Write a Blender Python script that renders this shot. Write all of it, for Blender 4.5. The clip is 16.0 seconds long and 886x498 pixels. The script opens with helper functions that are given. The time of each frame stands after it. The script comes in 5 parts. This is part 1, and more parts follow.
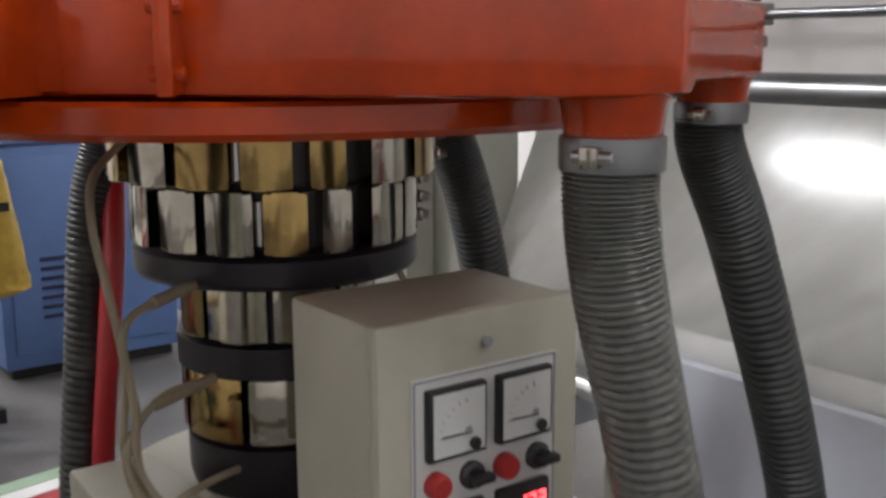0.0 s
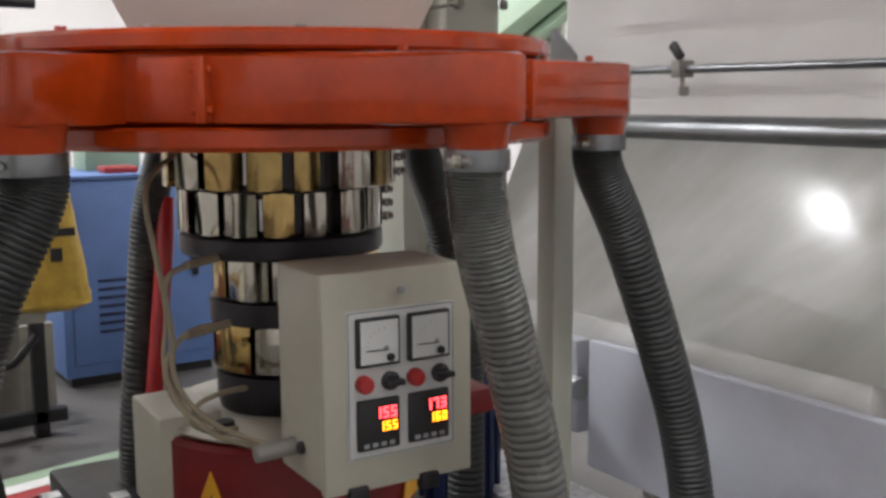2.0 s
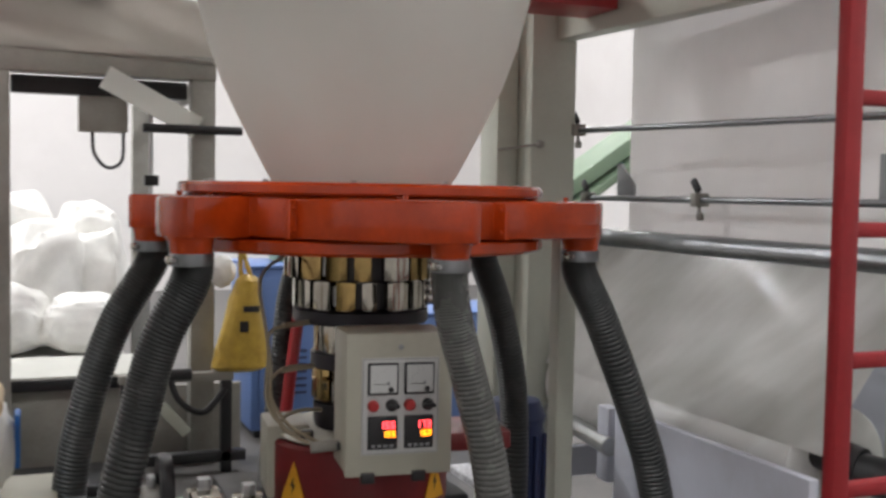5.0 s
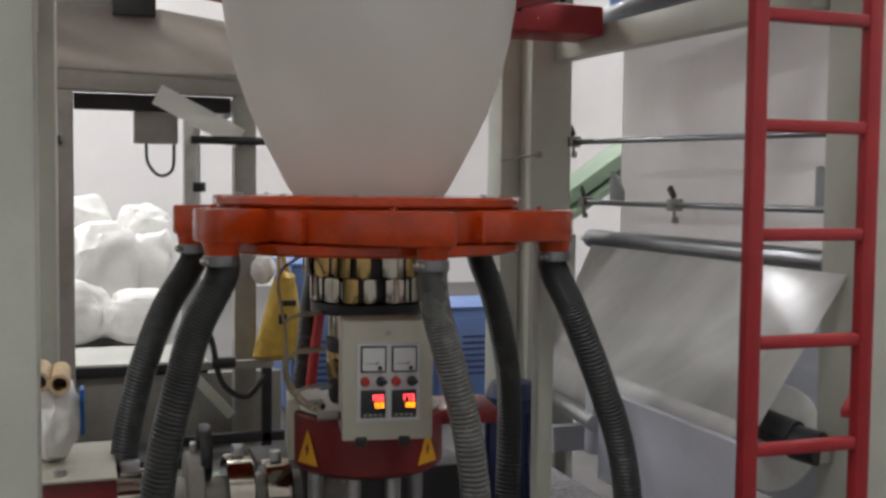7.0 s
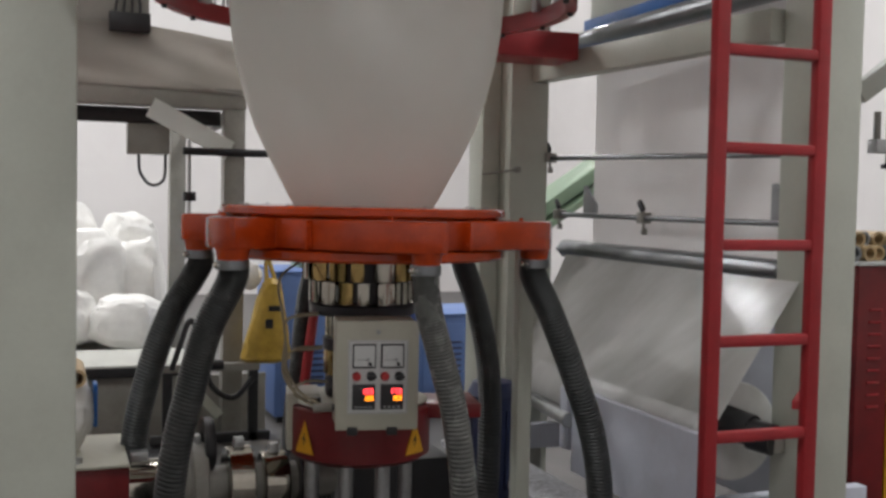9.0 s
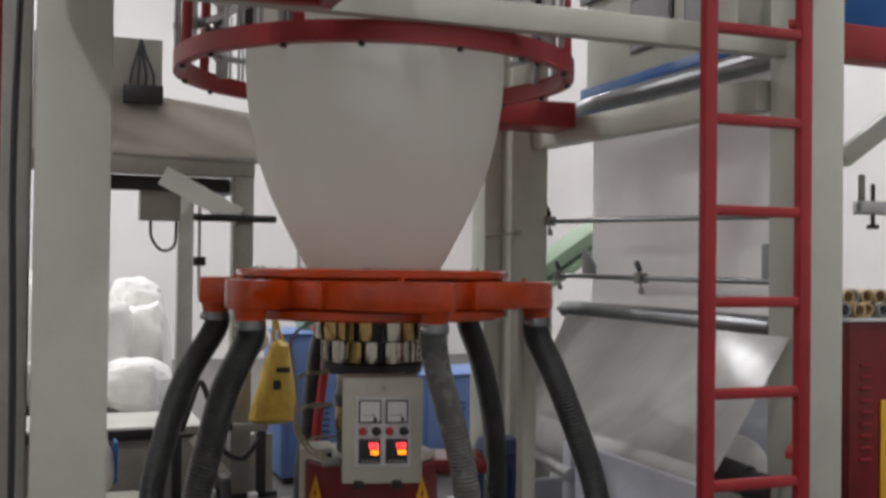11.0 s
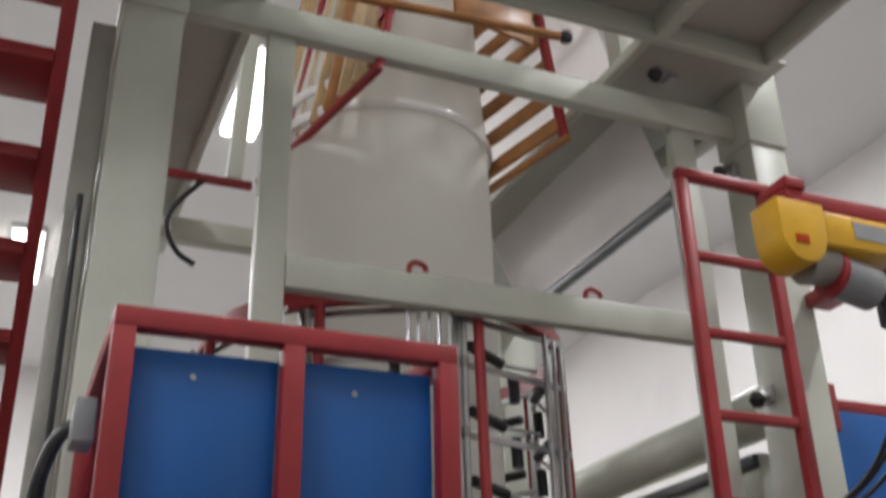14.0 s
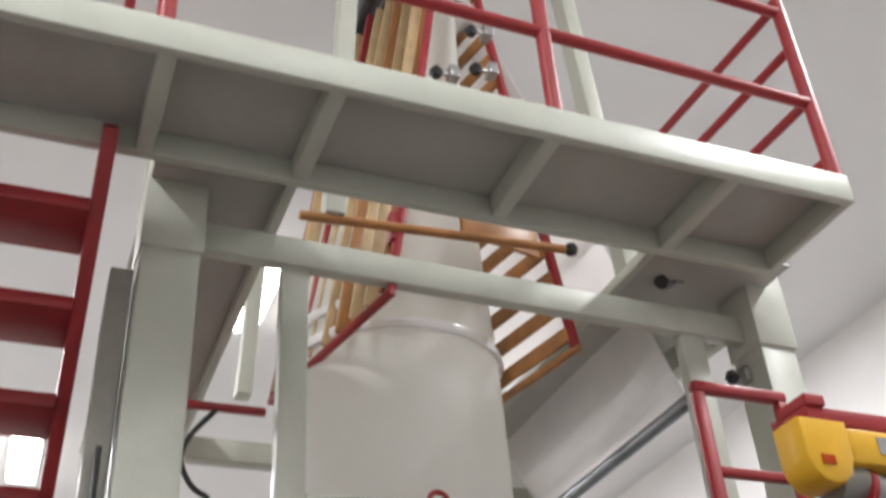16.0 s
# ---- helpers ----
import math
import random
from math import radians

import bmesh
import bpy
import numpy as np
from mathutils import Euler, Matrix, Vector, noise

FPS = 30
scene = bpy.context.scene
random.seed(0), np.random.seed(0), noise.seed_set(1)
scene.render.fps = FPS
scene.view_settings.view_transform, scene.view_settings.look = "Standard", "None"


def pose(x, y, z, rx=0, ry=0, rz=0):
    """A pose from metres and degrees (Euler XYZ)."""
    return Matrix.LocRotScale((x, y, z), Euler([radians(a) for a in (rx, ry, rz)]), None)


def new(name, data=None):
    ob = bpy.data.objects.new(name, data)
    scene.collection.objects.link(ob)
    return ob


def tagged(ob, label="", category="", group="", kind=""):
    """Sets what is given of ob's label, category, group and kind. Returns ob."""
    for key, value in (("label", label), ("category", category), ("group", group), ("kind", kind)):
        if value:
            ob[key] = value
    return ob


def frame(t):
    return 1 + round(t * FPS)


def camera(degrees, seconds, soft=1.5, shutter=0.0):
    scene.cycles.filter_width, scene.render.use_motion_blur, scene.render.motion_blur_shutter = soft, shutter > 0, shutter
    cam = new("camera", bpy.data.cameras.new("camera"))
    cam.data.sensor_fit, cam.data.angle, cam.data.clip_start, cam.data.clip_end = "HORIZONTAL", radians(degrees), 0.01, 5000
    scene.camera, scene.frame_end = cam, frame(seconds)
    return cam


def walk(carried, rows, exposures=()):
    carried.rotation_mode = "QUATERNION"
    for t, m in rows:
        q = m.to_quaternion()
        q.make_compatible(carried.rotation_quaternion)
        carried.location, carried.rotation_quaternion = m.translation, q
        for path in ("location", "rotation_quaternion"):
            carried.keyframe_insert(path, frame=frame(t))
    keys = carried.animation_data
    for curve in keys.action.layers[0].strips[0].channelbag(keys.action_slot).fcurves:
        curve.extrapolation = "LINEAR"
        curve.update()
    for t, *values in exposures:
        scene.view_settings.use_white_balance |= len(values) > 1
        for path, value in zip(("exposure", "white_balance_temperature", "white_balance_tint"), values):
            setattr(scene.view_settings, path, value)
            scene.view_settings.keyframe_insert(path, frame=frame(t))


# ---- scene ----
cam = camera(46.0, 16.0, soft=2.9, shutter=0.9)
# seconds, eye, yaw, pitch, roll
PATH = [
    (0, (0.154, 0.016, 1.507), -35.87, -10.97, -0.25),
    (0.5, (0.095, -0.105, 1.501), -35.89, -10.62, -0.07),
    (1, (0.085, -0.273, 1.488), -33.92, -9.85, -0.31),
    (1.5, (0.026, -0.441, 1.511), -33.26, -9.69, -0.16),
    (2, (-0.055, -0.570, 1.503), -33.50, -8.32, -0.27),
    (2.5, (-0.107, -0.762, 1.519), -32.06, -7.17, 0.24),
    (3, (-0.075, -0.958, 1.520), -28.95, -5.69, -0.03),
    (3.5, (-0.083, -1.136, 1.542), -26.96, -4.72, 0.14),
    (4, (-0.124, -1.295, 1.546), -25.84, -3.71, 0.56),
    (4.5, (-0.150, -1.457, 1.562), -24.51, -3.12, 0.51),
    (5, (-0.108, -1.646, 1.585), -21.87, -3.04, 1.01),
    (7.5, (-0.114, -2.303, 1.644), -18.87, -3.31, 0.62),
    (8, (-0.167, -2.367, 1.650), -19.77, -3.46, 0.69),
    (10.5, (-0.380, -2.642, 1.618), -20.89, -0.21, 0.91),
    (11, (-0.387, -2.663, 1.632), -20.68, 0.82, 0.72),
    (11.5, (-0.406, -2.672, 1.664), -20.59, 3.12, 0.26),
    (12, (-0.436, -2.643, 1.758), -21.06, 8.12, 0.18),
    (12.6, (-0.513, -2.612, 1.900), -22.38, 14.57, -0.40),
    (13, (-0.527, -2.611, 1.946), -22.55, 18.54, -0.60),
    (13.5, (-0.554, -2.606, 1.986), -22.93, 22.51, -1.10),
    (14, (-0.563, -2.606, 2.015), -23.10, 25.56, -1.30),
    (14.5, (-0.581, -2.621, 2.057), -23.25, 28.32, -1.70),
    (15, (-0.600, -2.651, 2.110), -23.29, 30.86, -2.30),
    (15.5, (-0.653, -2.665, 2.180), -23.94, 32.82, -3.10),
    (16, (-0.670, -2.696, 2.210), -23.89, 34.46, -4.10),
]
walk(cam, [(t, pose(*eye, 90 + pitch, 0, yaw) @ pose(0, 0, 0, 0, 0, roll)) for t, eye, yaw, pitch, roll in PATH],
     exposures=[(0.0, 0.2), (1.0, 0.3), (2.0, 0.24), (3.5, 0.1), (5.0, 0.05), (6.0, -0.1), (8.0, -0.35), (10.5, -0.35), (12.0, -0.45), (13.3, -0.47), (14.5, -0.36), (15.2, -0.18), (16.0, 0.1)])

# ---- light ----
world = bpy.data.worlds.new("world")
scene.world = world
world.use_nodes = True
world.node_tree.nodes["Background"].inputs[0].default_value = (0.9, 0.95, 1.0, 1)
world.node_tree.nodes["Background"].inputs[1].default_value = 0.05
scene.view_settings.exposure = 0.0


def area_lamp(name, x, y, z, sx, sy, watts, colour=(0.97, 0.98, 1.0)):
    data = bpy.data.lights.new(name, "AREA")
    data.shape, data.size, data.size_y, data.energy, data.color = "RECTANGLE", sx, sy, watts, colour
    ob = new(name, data)
    ob.matrix_world = pose(x, y, z)
    return ob


# x, y, length, watts
# the last five are unseen fill lamps, added to balance the brightness
LAMPS = [(1.1, 5.85, 1.5, 60), (-0.75, 10.4, 1.5, 280), (-4.9, 7.5, 1.6, 460), (-4.75, 13.1, 0.5, 170), (-5.55, 13.75, 0.5, 150), (4.5, 5.5, 1.5, 210), (4.5, 11.0, 1.5, 130), (4.6, -1.3, 1.5, 260), (-3.2, -2.6, 1.5, 230), (0.8, -3.6, 1.5, 40)]
for lx, ly, length, watts in LAMPS:
    area_lamp("ceiling_or_fill_light", lx, ly, 7.66, 0.35, length, watts)


# ---- materials ----
def mat(name, base, rough=0.5, metal=0.0, vary=0.12, scale=6.0, bump=0.1, dirt=None, dirt_amount=0.0, spec=0.5, coat=0.0, fine=60.0):
    """A surface with variation at two scales, fine relief and, where asked, patches of dirt."""
    m = bpy.data.materials.new(name)
    m.use_nodes = True
    nt = m.node_tree
    b = nt.nodes["Principled BSDF"]
    tc = nt.nodes.new("ShaderNodeTexCoord")
    n1 = nt.nodes.new("ShaderNodeTexNoise")
    n1.inputs["Scale"].default_value, n1.inputs["Detail"].default_value = scale, 5
    n2 = nt.nodes.new("ShaderNodeTexNoise")
    n2.inputs["Scale"].default_value, n2.inputs["Detail"].default_value = fine, 3
    for n in (n1, n2):
        nt.links.new(tc.outputs["Object"], n.inputs["Vector"])
    mix = nt.nodes.new("ShaderNodeMix")
    mix.data_type = "RGBA"
    mix.inputs[6].default_value = (*[c * (1 - vary) for c in base], 1)
    mix.inputs[7].default_value = (*[min(1, c * (1 + vary)) for c in base], 1)
    add = nt.nodes.new("ShaderNodeMath")
    add.operation = "MULTIPLY_ADD"
    add.inputs[1].default_value, add.inputs[2].default_value = 0.35, 0.0
    nt.links.new(n2.outputs[0], add.inputs[0])
    s = nt.nodes.new("ShaderNodeMath")
    s.operation = "ADD"
    nt.links.new(add.outputs[0], s.inputs[0])
    nt.links.new(n1.outputs[0], s.inputs[1])
    ramp = nt.nodes.new("ShaderNodeMapRange")
    ramp.inputs["From Min"].default_value, ramp.inputs["From Max"].default_value = 0.45, 0.95
    nt.links.new(s.outputs[0], ramp.inputs["Value"])
    nt.links.new(ramp.outputs[0], mix.inputs[0])
    colour = mix.outputs[2]
    if dirt:
        n3 = nt.nodes.new("ShaderNodeTexNoise")
        n3.inputs["Scale"].default_value, n3.inputs["Detail"].default_value, n3.inputs["Roughness"].default_value = scale * 0.6, 8, 0.7
        nt.links.new(tc.outputs["Object"], n3.inputs["Vector"])
        r3 = nt.nodes.new("ShaderNodeMapRange")
        r3.inputs["From Min"].default_value, r3.inputs["From Max"].default_value, r3.inputs["To Max"].default_value = 0.5, 0.75, dirt_amount
        nt.links.new(n3.outputs[0], r3.inputs["Value"])
        mx = nt.nodes.new("ShaderNodeMix")
        mx.data_type = "RGBA"
        nt.links.new(r3.outputs[0], mx.inputs[0])
        nt.links.new(colour, mx.inputs[6])
        mx.inputs[7].default_value = (*dirt, 1)
        colour = mx.outputs[2]
    nt.links.new(colour, b.inputs["Base Color"])
    rr = nt.nodes.new("ShaderNodeMapRange")
    rr.inputs["To Min"].default_value, rr.inputs["To Max"].default_value = max(0.02, rough * 0.8), min(1, rough * 1.25)
    nt.links.new(n1.outputs[0], rr.inputs["Value"])
    nt.links.new(rr.outputs[0], b.inputs["Roughness"])
    b.inputs["Metallic"].default_value = metal
    b.inputs["Specular IOR Level"].default_value = spec
    b.inputs["Coat Weight"].default_value = coat
    b.inputs["Coat Roughness"].default_value = 0.08
    if bump:
        bp = nt.nodes.new("ShaderNodeBump")
        bp.inputs["Strength"].default_value, bp.inputs["Distance"].default_value = bump, 0.002
        nt.links.new(s.outputs[0], bp.inputs["Height"])
        nt.links.new(bp.outputs[0], b.inputs["Normal"])
    return m


def glow(name, colour, strength):
    m = bpy.data.materials.new(name)
    m.use_nodes = True
    b = m.node_tree.nodes["Principled BSDF"]
    b.inputs["Base Color"].default_value = (*colour, 1)
    b.inputs["Emission Color"].default_value = (*colour, 1)
    b.inputs["Emission Strength"].default_value = strength
    return m


def film_mat(name, base, trans, rough, bump=0.15, scale=3.0, vary=0.04):
    """Milky plastic film: a glossy skin that also lets light through."""
    m = mat(name, base, rough, vary=vary, scale=scale, bump=bump, fine=14.0)
    nt = m.node_tree
    b = nt.nodes["Principled BSDF"]
    tr = nt.nodes.new("ShaderNodeBsdfTranslucent")
    tr.inputs[0].default_value = (*base, 1)
    mx = nt.nodes.new("ShaderNodeMixShader")
    mx.inputs[0].default_value = trans
    out = nt.nodes["Material Output"]
    nt.links.new(b.outputs[0], mx.inputs[1])
    nt.links.new(tr.outputs[0], mx.inputs[2])
    nt.links.new(mx.outputs[0], out.inputs[0])
    return m


ORANGE = mat("orange_paint", (0.48, 0.051, 0.006), 0.13, vary=0.2, scale=9, bump=0.12, dirt=(0.25, 0.035, 0.01), dirt_amount=0.5, coat=0.2, spec=0.4)
RED = mat("red_paint", (0.31, 0.019, 0.024), 0.42, vary=0.14, scale=7, bump=0.08, dirt=(0.18, 0.02, 0.02), dirt_amount=0.4)
DRUM_RED = mat("drum_red_paint", (0.17, 0.010, 0.012), 0.35, vary=0.2, scale=7, bump=0.08, dirt=(0.08, 0.01, 0.01), dirt_amount=0.5)
FRAME = mat("grey_green_paint", (0.50, 0.52, 0.45), 0.42, vary=0.06, scale=4, bump=0.06, dirt=(0.34, 0.34, 0.29), dirt_amount=0.35)
DARKFRAME = mat("worn_grey_steel", (0.30, 0.29, 0.26), 0.5, vary=0.15, scale=5, bump=0.1, dirt=(0.15, 0.14, 0.12), dirt_amount=0.5)
CREAM = mat("cream_enamel", (0.46, 0.45, 0.37), 0.42, vary=0.05, scale=6, bump=0.05, dirt=(0.30, 0.26, 0.20), dirt_amount=0.4)
WHITEPANEL = mat("pale_panel", (0.62, 0.63, 0.62), 0.45, vary=0.03, scale=8, bump=0.02)
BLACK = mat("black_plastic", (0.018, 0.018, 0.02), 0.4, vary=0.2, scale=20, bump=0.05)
BLACKBAND = mat("dark_band", (0.010, 0.007, 0.013), 0.36, vary=0.3, scale=20, bump=0.1)
REDKNOB = mat("red_button_plastic", (0.42, 0.03, 0.03), 0.35, vary=0.1, scale=20, bump=0.03)
# colour of the tube that stands for the rear hose's red glint
REDGLINT = mat("bright_red_glint", (0.46, 0.015, 0.022), 0.35, vary=0.1, scale=9, bump=0.05, coat=0.3)
STEEL = mat("polished_steel", (0.40, 0.375, 0.325), 0.10, 1.0, vary=0.12, scale=14, bump=0.15, dirt=(0.16, 0.11, 0.05), dirt_amount=0.6)
BRASS = mat("heat_tinted_steel", (0.36, 0.25, 0.10), 0.14, 1.0, vary=0.25, scale=14, bump=0.15, dirt=(0.18, 0.10, 0.04), dirt_amount=0.7)
GALV = mat("galvanised_steel", (0.46, 0.47, 0.47), 0.32, 0.9, vary=0.15, scale=12, bump=0.08)
ROLLER = mat("roller_steel", (0.24, 0.25, 0.26), 0.3, 1.0, vary=0.12, scale=10, bump=0.04)
HOSE = mat("grey_hose", (0.036, 0.040, 0.040), 0.42, vary=0.2, scale=16, bump=0.08, dirt=(0.15, 0.15, 0.14), dirt_amount=0.4)
HOSE_PALE = mat("pale_grey_hose", (0.115, 0.12, 0.112), 0.26, vary=0.15, scale=16, bump=0.08, dirt=(0.25, 0.25, 0.24), dirt_amount=0.4, coat=0.3)
FILM = film_mat("milky_film", (0.90, 0.905, 0.87), 0.55, 0.6, bump=0.12)
WEB = film_mat("film_web", (0.94, 0.925, 0.915), 0.10, 0.5, bump=0.06)
TAUT = film_mat("taut_film", (0.80, 0.80, 0.76), 0.30, 0.12, bump=0.12, scale=3.2, vary=0.34)
FOLDHIGHLIGHT = mat("white_fold_highlight", (0.93, 0.93, 0.92), 0.2, vary=0.03, scale=9, bump=0.03)


def slant(m, angle, stretch):
    """Draw a material's streaks out along one slanting direction in the plane of y and z."""
    nt = m.node_tree
    mp = nt.nodes.new("ShaderNodeMapping")
    mp.vector_type = "TEXTURE"
    mp.inputs["Rotation"].default_value = (math.radians(angle), 0, 0)
    mp.inputs["Scale"].default_value = (1.0, stretch, 1.0)
    tc = [n for n in nt.nodes if n.bl_idname == "ShaderNodeTexCoord"][0]
    nt.links.new(tc.outputs["Object"], mp.inputs["Vector"])
    for n in [n for n in nt.nodes if n.bl_idname == "ShaderNodeTexNoise"]:
        nt.links.new(mp.outputs[0], n.inputs["Vector"])


# slanting pale and dark streaks paint reflections into the taut film's colour
slant(TAUT, 135, 7.0)
# film in a darker grey tone, for the drape only
DRAPE = film_mat("grey_drape_film", (0.50, 0.47, 0.43), 0.3, 0.3, bump=0.5, scale=5.0)
BLUE = mat("blue_plastic_sheet", (0.004, 0.10, 0.36), 0.38, vary=0.06, scale=5, bump=0.04)
CABBLUE = mat("cabinet_blue", (0.11, 0.19, 0.42), 0.45, vary=0.08, scale=5, bump=0.05, dirt=(0.08, 0.12, 0.25), dirt_amount=0.4)
YELLOW = mat("yellow_paint", (0.75, 0.42, 0.02), 0.35, vary=0.08, scale=8, bump=0.05)
BAGYELLOW = mat("yellow_plastic_bag", (0.50, 0.33, 0.05), 0.35, vary=0.2, scale=14, bump=0.6)
BAGWHITE = mat("white_sacks", (0.78, 0.77, 0.74), 0.45, vary=0.08, scale=10, bump=0.4)
WOOD = mat("varnished_wood", (0.38, 0.17, 0.055), 0.4, vary=0.25, scale=10, bump=0.1)
PALEWOOD = mat("pale_slat_wood", (0.55, 0.40, 0.22), 0.4, vary=0.2, scale=10, bump=0.1)
FLOOR = mat("concrete_floor", (0.105, 0.099, 0.096), 0.45, vary=0.45, scale=2.5, bump=0.15, dirt=(0.09, 0.085, 0.08), dirt_amount=0.6)
WALL = mat("white_wall_paint", (0.68, 0.66, 0.65), 0.75, vary=0.03, scale=1.5, bump=0.1, dirt=(0.55, 0.52, 0.50), dirt_amount=0.3)
CEIL = mat("white_ceiling_paint", (0.80, 0.79, 0.78), 0.8, vary=0.02, scale=1.2, bump=0.05)
DECK = mat("grey_deck_plate", (0.47, 0.47, 0.43), 0.5, vary=0.08, scale=3, bump=0.08, dirt=(0.30, 0.30, 0.27), dirt_amount=0.4)
PALEBEAM = mat("pale_blue_grey_paint", (0.55, 0.57, 0.64), 0.45, vary=0.05, scale=5, bump=0.05, dirt=(0.4, 0.4, 0.42), dirt_amount=0.4)
GREEN = mat("green_cover_paint", (0.26, 0.36, 0.25), 0.45, vary=0.08, scale=6, bump=0.05)
GREY = mat("grey_plastic", (0.30, 0.31, 0.32), 0.45, vary=0.08, scale=10, bump=0.05)
NAVY = mat("navy_motor_paint", (0.02, 0.03, 0.09), 0.4, vary=0.2, scale=8, bump=0.1)
CABLE = mat("beige_cable", (0.29, 0.245, 0.17), 0.5, vary=0.15, scale=12, bump=0.1)
LAMPGLOW = glow("lamp_glow", (1.0, 0.97, 0.92), 14.0)
REDLED = glow("red_digits", (1.0, 0.05, 0.06), 5.0)
AMBERLED = glow("amber_digits", (1.0, 0.30, 0.01), 4.0)
WARN = mat("warning_yellow", (0.72, 0.36, 0.02), 0.45, vary=0.1, scale=20, bump=0.02)

SPECKLED = mat("speckled_worn_paint", (0.50, 0.50, 0.52), 0.5, vary=0.5, scale=45, bump=0.2, dirt=(0.12, 0.11, 0.10), dirt_amount=0.8)

# ---- mesh helpers ----
ROOT = {}


def thing(name, loc, label, category, group="", kind=""):
    ob = new(name)
    ob.empty_display_size = 0.1
    ob.location = loc
    ROOT[ob] = Vector(loc)
    return tagged(ob, label, category, group, kind)


def finish(bm, name, material, smooth=True, sharp=35):
    me = bpy.data.meshes.new(name)
    bmesh.ops.recalc_face_normals(bm, faces=bm.faces)
    bm.to_mesh(me)
    bm.free()
    me.materials.append(material)
    if smooth:
        me.shade_smooth()
        me.set_sharp_from_angle(angle=radians(sharp))
    return me


def part(name, bm, material, parent, label=""):
    """One mesh under a thing or a part; the bmesh is in the world's metres."""
    loc = ROOT[parent]
    bmesh.ops.translate(bm, verts=bm.verts, vec=-loc)
    ob = new(name, finish(bm, name, material))
    ob.parent = parent
    ROOT[ob] = loc
    return tagged(ob, label)


def solo(name, bm, material, loc, label, category, group="", kind=""):
    bmesh.ops.translate(bm, verts=bm.verts, vec=-Vector(loc))
    ob = new(name, finish(bm, name, material))
    ob.location = loc
    ROOT[ob] = Vector(loc)
    return tagged(ob, label, category, group, kind)


def box(x0, x1, y0, y1, z0, z1, bevel=0.004, bm=None, turn=None):
    own = bmesh.new()
    bmesh.ops.create_cube(own, size=1.0)
    bmesh.ops.scale(own, vec=(abs(x1 - x0), abs(y1 - y0), abs(z1 - z0)), verts=own.verts)
    if bevel:
        bmesh.ops.bevel(own, geom=own.edges[:], offset=bevel, segments=2, affect="EDGES", profile=0.5)
    if turn:
        bmesh.ops.transform(own, matrix=turn, verts=own.verts)
    bmesh.ops.translate(own, verts=own.verts, vec=((x0 + x1) / 2, (y0 + y1) / 2, (z0 + z1) / 2))
    return merge(bm, own)


def merge(bm, own):
    if bm is None:
        return own
    me = bpy.data.meshes.new("tmp")
    own.to_mesh(me)
    own.free()
    bm.from_mesh(me)
    bpy.data.meshes.remove(me)
    return bm


def beam(a, b, w, h, bevel=0.004, bm=None):
    """A rectangular bar from a to b, w wide and h high."""
    a, b = Vector(a), Vector(b)
    own = box(-w / 2, w / 2, -h / 2, h / 2, 0, (b - a).length, bevel)
    d = b - a
    q = d.to_track_quat("Z", "Y")
    bmesh.ops.transform(own, matrix=Matrix.Translation(a) @ q.to_matrix().to_4x4(), verts=own.verts)
    return merge(bm, own)


def lathe(profile, centre, seg=48, bm=None, turn=None, caps=False):
    """Revolve (radius, height) pairs round z, then turn and move to centre."""
    own = bmesh.new()
    rings = []
    for r, z in profile:
        if r < 1e-6:
            rings.append([own.verts.new((0, 0, z))])
        else:
            rings.append([own.verts.new((r * math.cos(2 * math.pi * i / seg), r * math.sin(2 * math.pi * i / seg), z)) for i in range(seg)])
    for p, q in zip(rings, rings[1:]):
        for i in range(seg):
            j = (i + 1) % seg
            if len(p) == 1 and len(q) == 1:
                continue
            if len(p) == 1:
                own.faces.new((p[0], q[i], q[j]))
            elif len(q) == 1:
                own.faces.new((p[i], p[j], q[0]))
            else:
                own.faces.new((p[i], p[j], q[j], q[i]))
    if turn:
        bmesh.ops.transform(own, matrix=turn, verts=own.verts)
    bmesh.ops.translate(own, verts=own.verts, vec=centre)
    return merge(bm, own)


def rod(a, b, r, seg=16, bm=None):
    a, b = Vector(a), Vector(b)
    n = (b - a).length
    e = min(0.15 * r, 0.003)
    q = (b - a).to_track_quat("Z", "Y").to_matrix().to_4x4()
    return lathe([(0, 0), (r - e, 0), (r, e), (r, n - e), (r - e, n), (0, n)], a, seg, bm, q)


def spline(points, n):
    """A smooth curve through the points (Catmull-Rom)."""
    p = [Vector(v) for v in points]
    p = [p[0] * 2 - p[1]] + p + [p[-1] * 2 - p[-2]]
    out = []
    m = len(p) - 3
    for k in range(n + 1):
        u = k / n * m
        i = min(int(u), m - 1)
        t = u - i
        a, b, c, d = p[i:i + 4]
        out.append(0.5 * (2 * b + (c - a) * t + (2 * a - 5 * b + 4 * c - d) * t * t + (3 * b - a - 3 * c + d) * t ** 3))
    return out


def tube(points, radius, n=24, seg=10, bm=None, radii=None):
    own = bmesh.new()
    pts = spline(points, n)
    rings = []
    side = None
    for k, c in enumerate(pts):
        t = (pts[min(k + 1, n)] - pts[max(k - 1, 0)]).normalized()
        if side is None:
            side = t.orthogonal().normalized()
        side = (side - t * side.dot(t)).normalized()
        up = t.cross(side)
        rings.append([own.verts.new(c + (side * math.cos(2 * math.pi * i / seg) + up * math.sin(2 * math.pi * i / seg)) * (radii(k, i / seg) if radii else radius)) for i in range(seg)])
    for p, q in zip(rings, rings[1:]):
        for i in range(seg):
            own.faces.new((p[i], p[(i + 1) % seg], q[(i + 1) % seg], q[i]))
    own.faces.new(rings[0][::-1])
    own.faces.new(rings[-1])
    return merge(bm, own)


